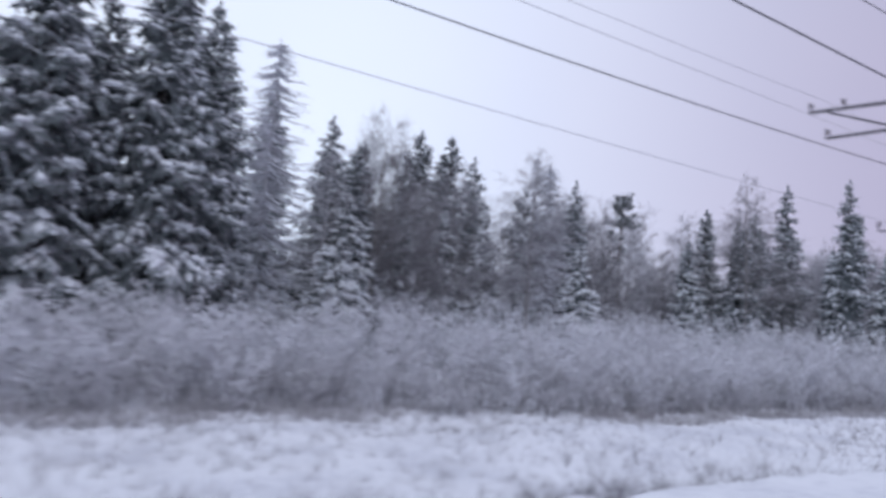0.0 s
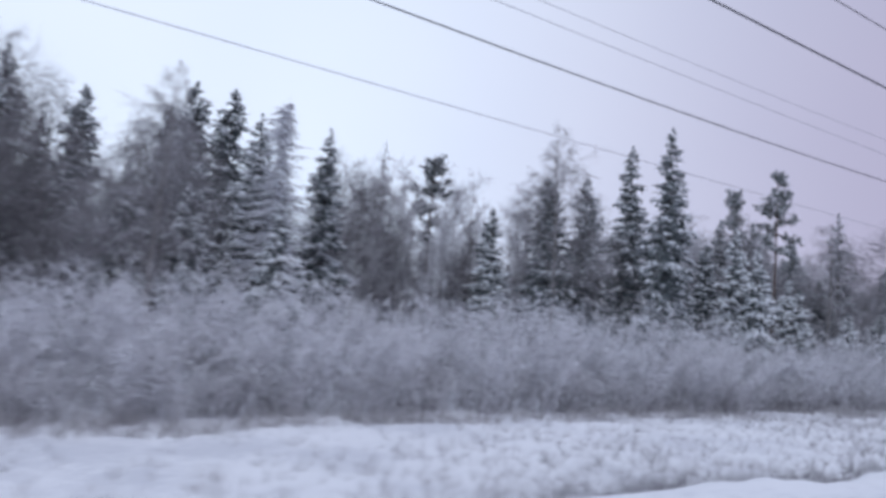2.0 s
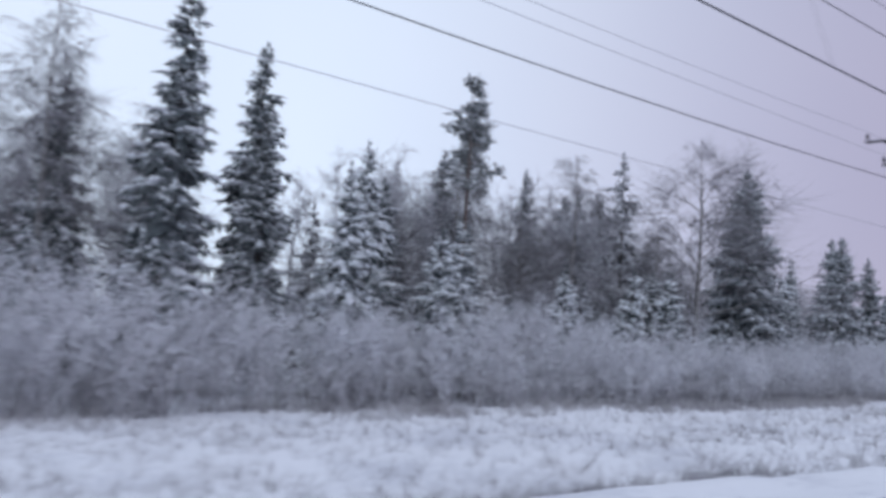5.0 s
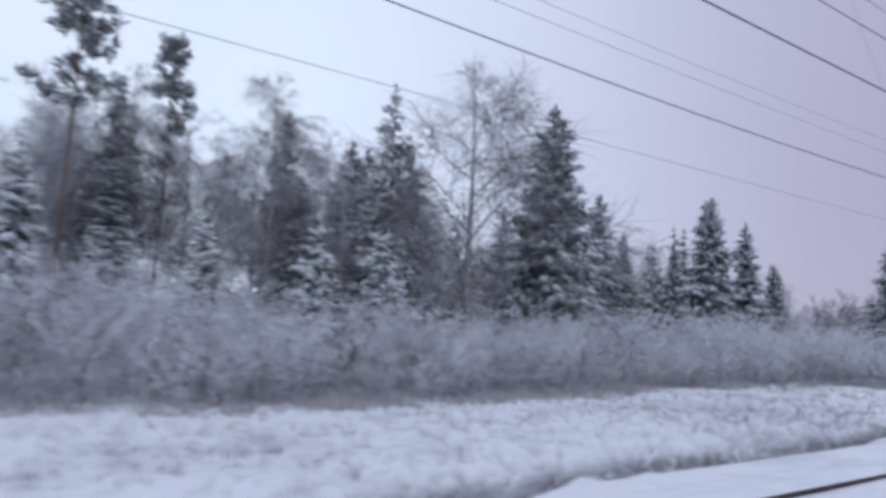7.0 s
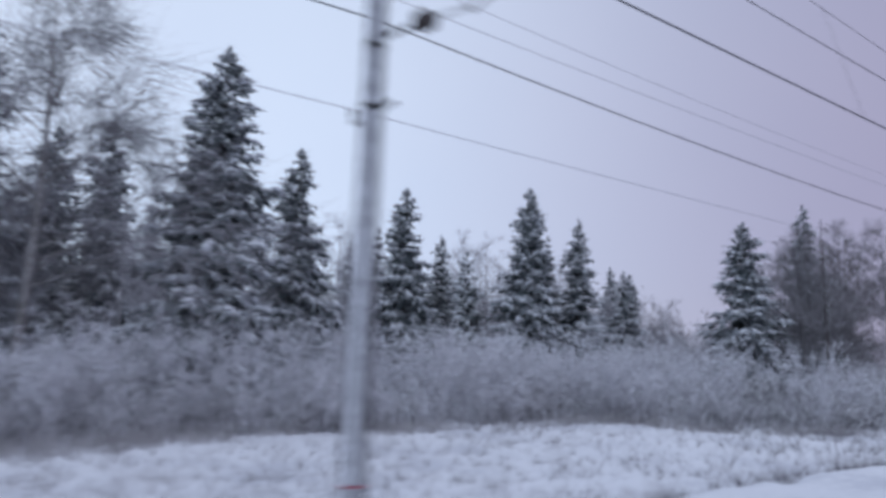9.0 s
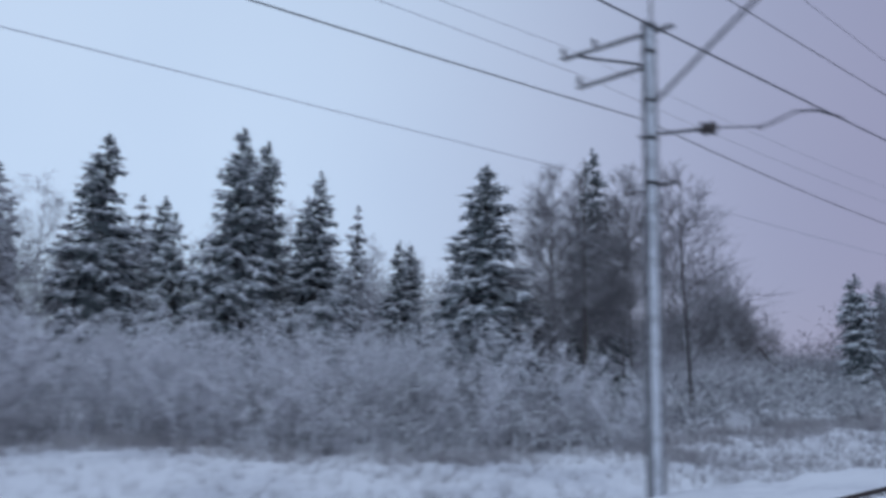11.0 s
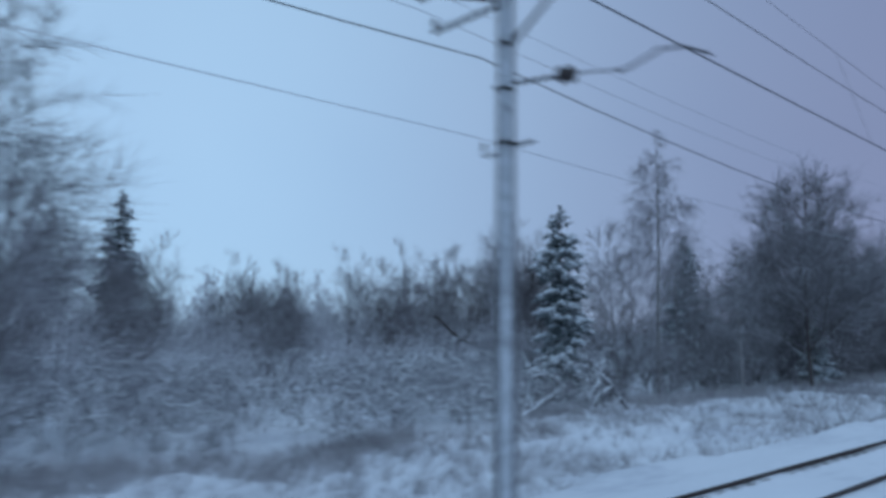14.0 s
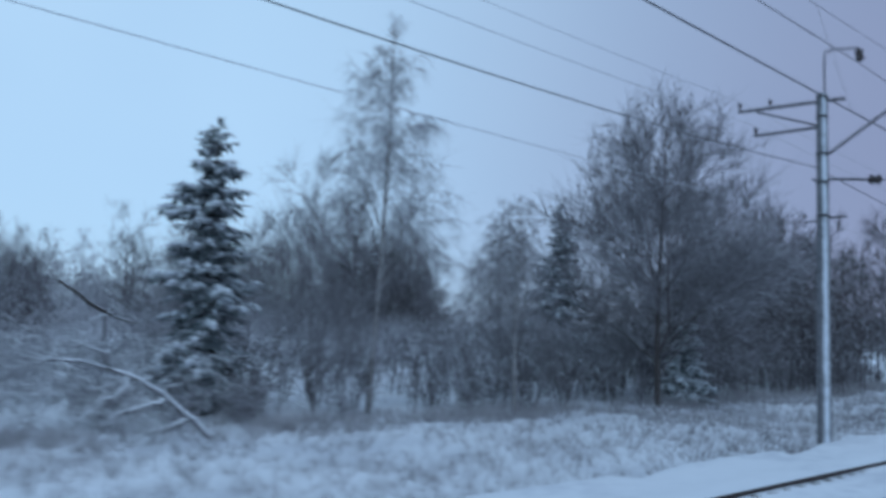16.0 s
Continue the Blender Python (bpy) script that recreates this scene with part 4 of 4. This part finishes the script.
def back_edge(x):
    return np.interp(x, [-40, 150, 200, 215, 260, 285, 340], [44, 46.5, 46, 48, 52, 42, 42])


def thicket(name, label, seed, x0, x1, bushes, stems, twigs, low, high, mat, wood, span=1.0, fringe=1.0, lean=0.36, fine=0.0145, top_heavy=0.45, girth=0.02):
    """Countless bushes: dark stems below, frosted shoots mostly towards their tops."""
    r = np.random.default_rng(seed)
    x = r.uniform(x0, x1, bushes)
    s = fringe * r.uniform(0, 1, bushes) ** 1.15
    f, b = front_edge(x), back_edge(x)
    y = f + (b - f) * s + r.normal(0, 0.35, bushes) + 0.9 * lattice(x * 0.25, x * 0, 9)
    tall = (low + (high - low) * np.clip(s * 2.2, 0, 1) ** 0.7) * (0.86 + 0.2 * lattice(x * 0.13, y * 0.2, 11)) * r.uniform(0.78, 1.1, bushes)
    tall = tall * np.interp(x, [-10, 12, 35, 50, 80, 105, 120, 145, 160, 175, 205], [0.7, 0.78, 0.95, 1.1, 1.14, 1.06, 0.98, 0.9, 0.92, 0.98, 0.95])
    root = np.stack([x, y, ground_z(x, y) - 0.1], 1)
    n = bushes * stems
    p = np.repeat(root, stems, 0) + r.normal(0, 1, (n, 3)) * [0.35, 0.35, 0]
    ht = np.repeat(tall, stems) * r.uniform(0.72, 1.05, n)
    bend = r.normal(0, lean, (n, 2)) * ht[:, None]
    mid = p + np.stack([bend[:, 0] * 0.35, bend[:, 1] * 0.35, ht * 0.55], 1)
    top = p + np.stack([bend[:, 0], bend[:, 1], ht], 1)
    shafts = join(tubes(p, mid, girth, girth * 0.7, 3), spikes(mid, top, np.full(n, girth * 0.7)))
    m = n * twigs
    u = r.uniform(0.02, 1.0, m) ** top_heavy
    i = np.repeat(np.arange(n), twigs)
    c = np.where(u[:, None] < 0.55, p[i] + (mid - p)[i] * (u[:, None] / 0.55), mid[i] + (top - mid)[i] * ((u[:, None] - 0.55) / 0.45))
    d = r.normal(0, 1, (m, 3)) * [1, 1, 0.55] + [0, 0, 0.4]
    d /= np.linalg.norm(d, axis=1, keepdims=True)
    ln = span * r.uniform(0.35, 1.0, m) * (1.15 - 0.4 * u)
    t = spikes(c, c + d * ln[:, None], np.full(m, fine) * r.uniform(0.7, 1.2, m))
    ob = new(name, mesh_of(name, *t, mat))
    tagged(ob, label, "thicket", kind="stuff")
    arr_part("stems", shafts, wood, ob, "dark bare stems")


thicket("willow_thicket", "dense thicket of bare frosted willow scrub below the wood", 31, -12, 206, 1050, 6, 27, 4.6, 8.2, M_BRUSH, M_TWIG, fine=0.027, girth=0.03)
thicket("willow_thicket", "low frosted willow scrub along the snowy field", 37, -12, 206, 520, 6, 15, 2.0, 4.4, M_TWIG, M_TWIG_MID, fringe=0.25, fine=0.02, girth=0.024)
thicket("alder_thicket", "tangled snow-bent scrub beside the railway bank", 32, 188, 258, 290, 5, 28, 1.7, 4.2, M_RIME, M_TWIG_DARK, lean=0.7, fine=0.018)
thicket("alder_thicket", "bare young scrub under the wood edge", 33, 258, 345, 390, 5, 24, 2.2, 6.5, M_TWIG_MID, M_TWIG_DARK, fine=0.024)


def wisps(name, label, seed, count, x0, x1, depth, low, high, length):
    """Bent twigs weighed down to the level by lines of snow."""
    r = np.random.default_rng(seed)
    x = r.uniform(x0, x1, count)
    y = front_edge(x) + r.uniform(0, 1, count) ** 1.4 * depth
    p = np.stack([x, y, ground_z(x, y) + r.uniform(low, high, count) * (0.45 + 0.55 * np.clip((y - front_edge(x)) / 5, 0, 1))], 1)
    az, ln = r.uniform(0, 2 * np.pi, count), r.uniform(*length, count)
    d = np.stack([np.cos(az), np.sin(az), r.normal(0.1, 0.15, count)], 1) * ln[:, None]
    q = p + d * 0.3 + np.stack([0 * az, 0 * az, 0.17 * ln], 1)
    w = p + d * 0.7 + np.stack([0 * az, 0 * az, 0.12 * ln], 1)
    e = p + d - np.stack([0 * az, 0 * az, 0.24 * ln], 1)
    g = 0.013 + 0.007 * ln
    ob = new(name, mesh_of(name, *join(tubes(p, q, g * 0.6, g, 4), tubes(q, w, g, g, 4), tubes(w, e, g, g * 0.3, 4)), M_LOADED))
    tagged(ob, label, "twigs", kind="stuff")


wisps("snowy_twigs", "snow-lined twigs bent level in the willow thicket", 51, 1700, -12, 190, 7.5, 0.3, 5.0, (0.4, 1.3))
wisps("snowy_twigs", "snow-lined twigs bowed down in the tangled scrub", 52, 1700, 186, 262, 14.0, 0.2, 3.4, (0.5, 2.2))
wisps("snowy_twigs", "snow-lined twigs along the edge of the dark wood", 53, 500, 258, 320, 6.0, 0.4, 6.0, (0.5, 1.5))


# ---- snow-bent saplings and fallen timber ----
def bent_sapling(x, y, h, reach, turn):
    ob = tagged(new("bent_sapling"), "young tree bowed over under a load of snow", "sapling", "bent saplings")
    s = np.linspace(0, 1, 12)
    line = np.stack([reach * s ** 1.5, 0.1 * np.sin(s * 5), h * np.sin(s * 2.3) / 0.99], 1)
    arr_part("stem", stem(line, 0.06 * (1.1 - s), 6), M_LOADED, ob)
    n = 70
    i = rng.uniform(0.25, 1.0, n)
    p0 = np.stack([np.interp(i, s, line[:, k]) for k in range(3)], 1)
    p1 = p0 + rng.normal(0, 1, (n, 3)) * [0.3, 0.35, 0.15] + [0.15, 0, -0.3]
    arr_part("spray", spikes(p0, p1, np.full(n, 0.018)), M_LOADED, ob)
    ob.matrix_basis = pose(x, y, float(ground_z(x, y)) - 0.05, 0, 0, turn)
    return ob


for x, y, h, reach, turn in ((242.0, 34.5, 2.9, 2.0, 10), (244.5, 30.5, 2.0, 2.2, 170), (248.5, 29.0, 1.7, 2.4, 185), (251.5, 31.0, 2.2, 1.6, 20), (236.0, 33.0, 2.6, 2.6, 0),
                             (231.0, 30.0, 2.3, 2.0, 190), (247.0, 38.5, 3.6, 3.0, 175), (238.0, 40.0, 3.9, 2.8, 5), (252.5, 42.0, 3.4, 2.5, 180), (54.0, 34.5, 1.5, 1.9, 180),
                             (58.5, 34.8, 1.6, 2.2, 10), (79.0, 36.8, 2.4, 2.6, 175), (226.0, 28.5, 2.4, 1.9, 15), (219.0, 27.5, 2.6, 2.0, 170), (254.0, 27.6, 1.3, 1.8, 180)):
    bent_sapling(x, y, h, reach, turn)


def fallen_tree(x, y, label, lines):
    """A fallen trunk and its boughs, each a bent line of (along, across, height), with snow along the top."""
    ob = tagged(new("fallen_tree"), label, "fallen tree")
    for k, (pts, radius) in enumerate(lines):
        p = np.array(pts, float)
        u = np.linspace(0, 1, len(p))
        t = np.linspace(0, 1, 4 * len(p))
        line = np.stack([np.interp(t, u, p[:, c]) for c in range(3)], 1)
        line = (line + np.roll(line, 1, 0) + np.roll(line, -1, 0)) / 3 if len(p) > 2 else line
        line[0], line[-1] = p[0], p[-1]
        line[1:-1] += rng.normal(0, 0.035, (len(line) - 2, 3))
        m = 44 if k == 0 else 22
        c = line[rng.integers(len(line) // 3, len(line), m)]
        shoots = spikes(c, c + rng.normal(0, 1, (m, 3)) * [0.6, 0.4, 0.42] - [0.15, 0, 0], np.full(m, 0.026))
        arr_part("trunk" if k == 0 else "bough", join(stem(line, radius * (1.15 - 0.8 * t), 7), shoots), M_LOADED, ob, "snow-topped trunk" if k == 0 else "", True)
    ob.matrix_basis = pose(x, y, 0)
    return ob


fallen_tree(257.3, 27.4, "fallen tree leaning on scrub, white with snow", [
    ([(0, 0, -2.4), (-1.35, 0, -1.19), (-3.1, 0, 0.06), (-4.8, 0, 0.59), (-6.0, 0, 0.74), (-6.6, 0, 0.5)], 0.115),
    ([(-1.9, 0, -0.75), (-2.9, -0.2, -1.0), (-3.6, -0.3, -1.15), (-4.3, -0.4, -1.6)], 0.090),
    ([(-2.8, 0, -0.2), (-2.5, 0.2, 0.5), (-2.2, 0.3, 1.0)], 0.075),
    ([(-4.0, 0, 0.35), (-4.3, -0.2, 0.95), (-5.1, -0.2, 1.2)], 0.083),
    ([(-3.4, 0, 0.1), (-3.6, -0.3, -0.4), (-4.4, -0.5, -0.7), (-4.9, -0.6, -1.3)], 0.075),
    ([(-1.0, 0, -1.5), (-1.9, -0.4, -1.7), (-2.8, -0.5, -2.0)], 0.068)])
fallen_tree(246.3, 26.9, "broken branchy trunk lying in snowy scrub", [
    ([(0, 0, -2.0), (1.8, 0, -1.3), (3.4, 0, -0.6)], 0.1),
    ([(3.4, 0, -0.6), (3.0, 0.1, 0.1), (1.9, 0.1, 0.32), (1.2, 0.1, 0.1)], 0.090),
    ([(2.4, 0, -0.95), (2.0, 0.1, 0.2), (1.2, 0.1, 0.58), (0.6, 0.1, 0.3)], 0.083),
    ([(2.9, 0, -0.8), (3.1, -0.1, -1.3), (3.2, -0.1, -1.8)], 0.075),
    ([(0.9, 0, -1.6), (0.2, -0.1, -1.35), (-0.9, -0.1, -1.2), (-1.8, -0.2, -1.5)], 0.075)])


def broken_trunk(x, y, z):
    ob = tagged(new("broken_tree"), "dark broken-topped tree with its snapped trunk hanging down", "broken tree")
    g = float(ground_z(x, y)) - 0.1
    arr_part("stump", stem([(0, 0, 0), (0.1, 0, (z - g) * 0.5), (0.0, 0.05, z - g)], [0.12, 0.1, 0.08], 8), M_TWIG_MID, ob)
    arr_part("snapped_trunk", stem([(1.9, 0.1, z - g - 0.55), (0.9, 0.05, z - g - 0.3), (0.05, 0, z - g + 0.05), (-0.9, -0.1, z - g + 0.55), (-1.8, -0.1, z - g + 1.25), (-2.6, -0.1, z - g + 1.7)], [0.03, 0.08, 0.13, 0.12, 0.1, 0.07], 8), M_BARK, ob, "dark snapped trunk")
    p0 = np.repeat(np.array([[0.0, 0, z - g]]), 16, 0)
    p1 = p0 + rng.normal(0, 1, (16, 3)) * [0.8, 0.6, 0.4] + [0.3, 0, 0.2]
    arr_part("splinter", spikes(p0, p1, np.full(16, 0.06)), M_LOADED, ob)
    ob.matrix_basis = pose(x, y, g)


broken_trunk(256.6, 43.6, 2.2)


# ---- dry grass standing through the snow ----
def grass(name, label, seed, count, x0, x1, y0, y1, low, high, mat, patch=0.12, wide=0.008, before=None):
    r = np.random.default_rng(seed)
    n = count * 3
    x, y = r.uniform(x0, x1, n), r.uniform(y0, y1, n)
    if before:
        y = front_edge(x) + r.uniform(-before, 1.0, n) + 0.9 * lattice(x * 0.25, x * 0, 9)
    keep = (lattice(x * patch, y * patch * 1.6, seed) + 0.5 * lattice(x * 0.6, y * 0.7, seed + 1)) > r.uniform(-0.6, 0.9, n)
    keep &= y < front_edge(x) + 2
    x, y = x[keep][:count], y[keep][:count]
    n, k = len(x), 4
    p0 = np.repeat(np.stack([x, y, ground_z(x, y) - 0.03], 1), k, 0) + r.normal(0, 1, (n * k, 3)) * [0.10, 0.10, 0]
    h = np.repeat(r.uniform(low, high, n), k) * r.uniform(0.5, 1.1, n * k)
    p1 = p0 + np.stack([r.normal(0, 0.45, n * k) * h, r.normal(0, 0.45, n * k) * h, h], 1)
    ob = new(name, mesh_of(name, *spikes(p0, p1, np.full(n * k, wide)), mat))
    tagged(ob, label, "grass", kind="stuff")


grass("dry_grass", "tufts of dry frosted grass standing through the snow", 41, 4500, -15, 330, 12.5, 36, 0.15, 0.42, M_HOAR, 0.09, wide=0.012)
grass("frosted_weeds", "pale rimed weed stems on the snowy field", 42, 3800, -15, 330, 11.5, 34, 0.25, 0.75, M_GRASS, 0.07, wide=0.011)
grass("frosted_weeds", "rimed weeds standing thickly before the scrub", 44, 4500, 196, 320, 11.5, 31, 0.25, 0.8, M_GRASS, 0.16, wide=0.012)
grass("frosted_weeds", "dark low scrub shoots sticking out of the snow", 45, 1700, 185, 320, 12.0, 31, 0.3, 0.95, M_TWIG_MID, 0.16, wide=0.013)
# real weeds, sown thicker to put shade on the bank ahead
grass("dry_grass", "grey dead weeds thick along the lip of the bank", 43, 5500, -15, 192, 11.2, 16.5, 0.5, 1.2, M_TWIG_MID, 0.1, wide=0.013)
grass("frosted_weeds", "pale rimed weeds along the foot of the thicket", 47, 9000, -15, 340, 30, 36, 0.35, 1.2, M_GRASS, 0.2, wide=0.016, before=3.5)
# sparse weeds, added partly to darken the snow where the view dims
grass("frosted_weeds", "thin dead weeds scattered over the snowy field", 48, 9000, -15, 345, 13, 33, 0.2, 0.6, M_TWIG_MID, 0.06, wide=0.010)
grass("dry_grass", "clumps of tall dead weeds on the field", 46, 900, -15, 340, 12.5, 24, 0.6, 1.25, M_TWIG_MID, 0.25, wide=0.014)

# rail fastenings showing beside the rail, the sleepers being under the snow
fastening_mesh = bpy.data.meshes.new("rail_fastening")
bm = box_bm((0.19, 0.17, 0.07), Matrix(), 0.02)
bm.to_mesh(fastening_mesh)
bm.free()
fastening_mesh.materials.append(M_SLEEPER)
for i in range(290):
    ob = new("rail_fastening", fastening_mesh)
    ob.parent = track
    ob.location = (160 + i * 0.56, RAIL_Y[1] - 0.12, -0.098)
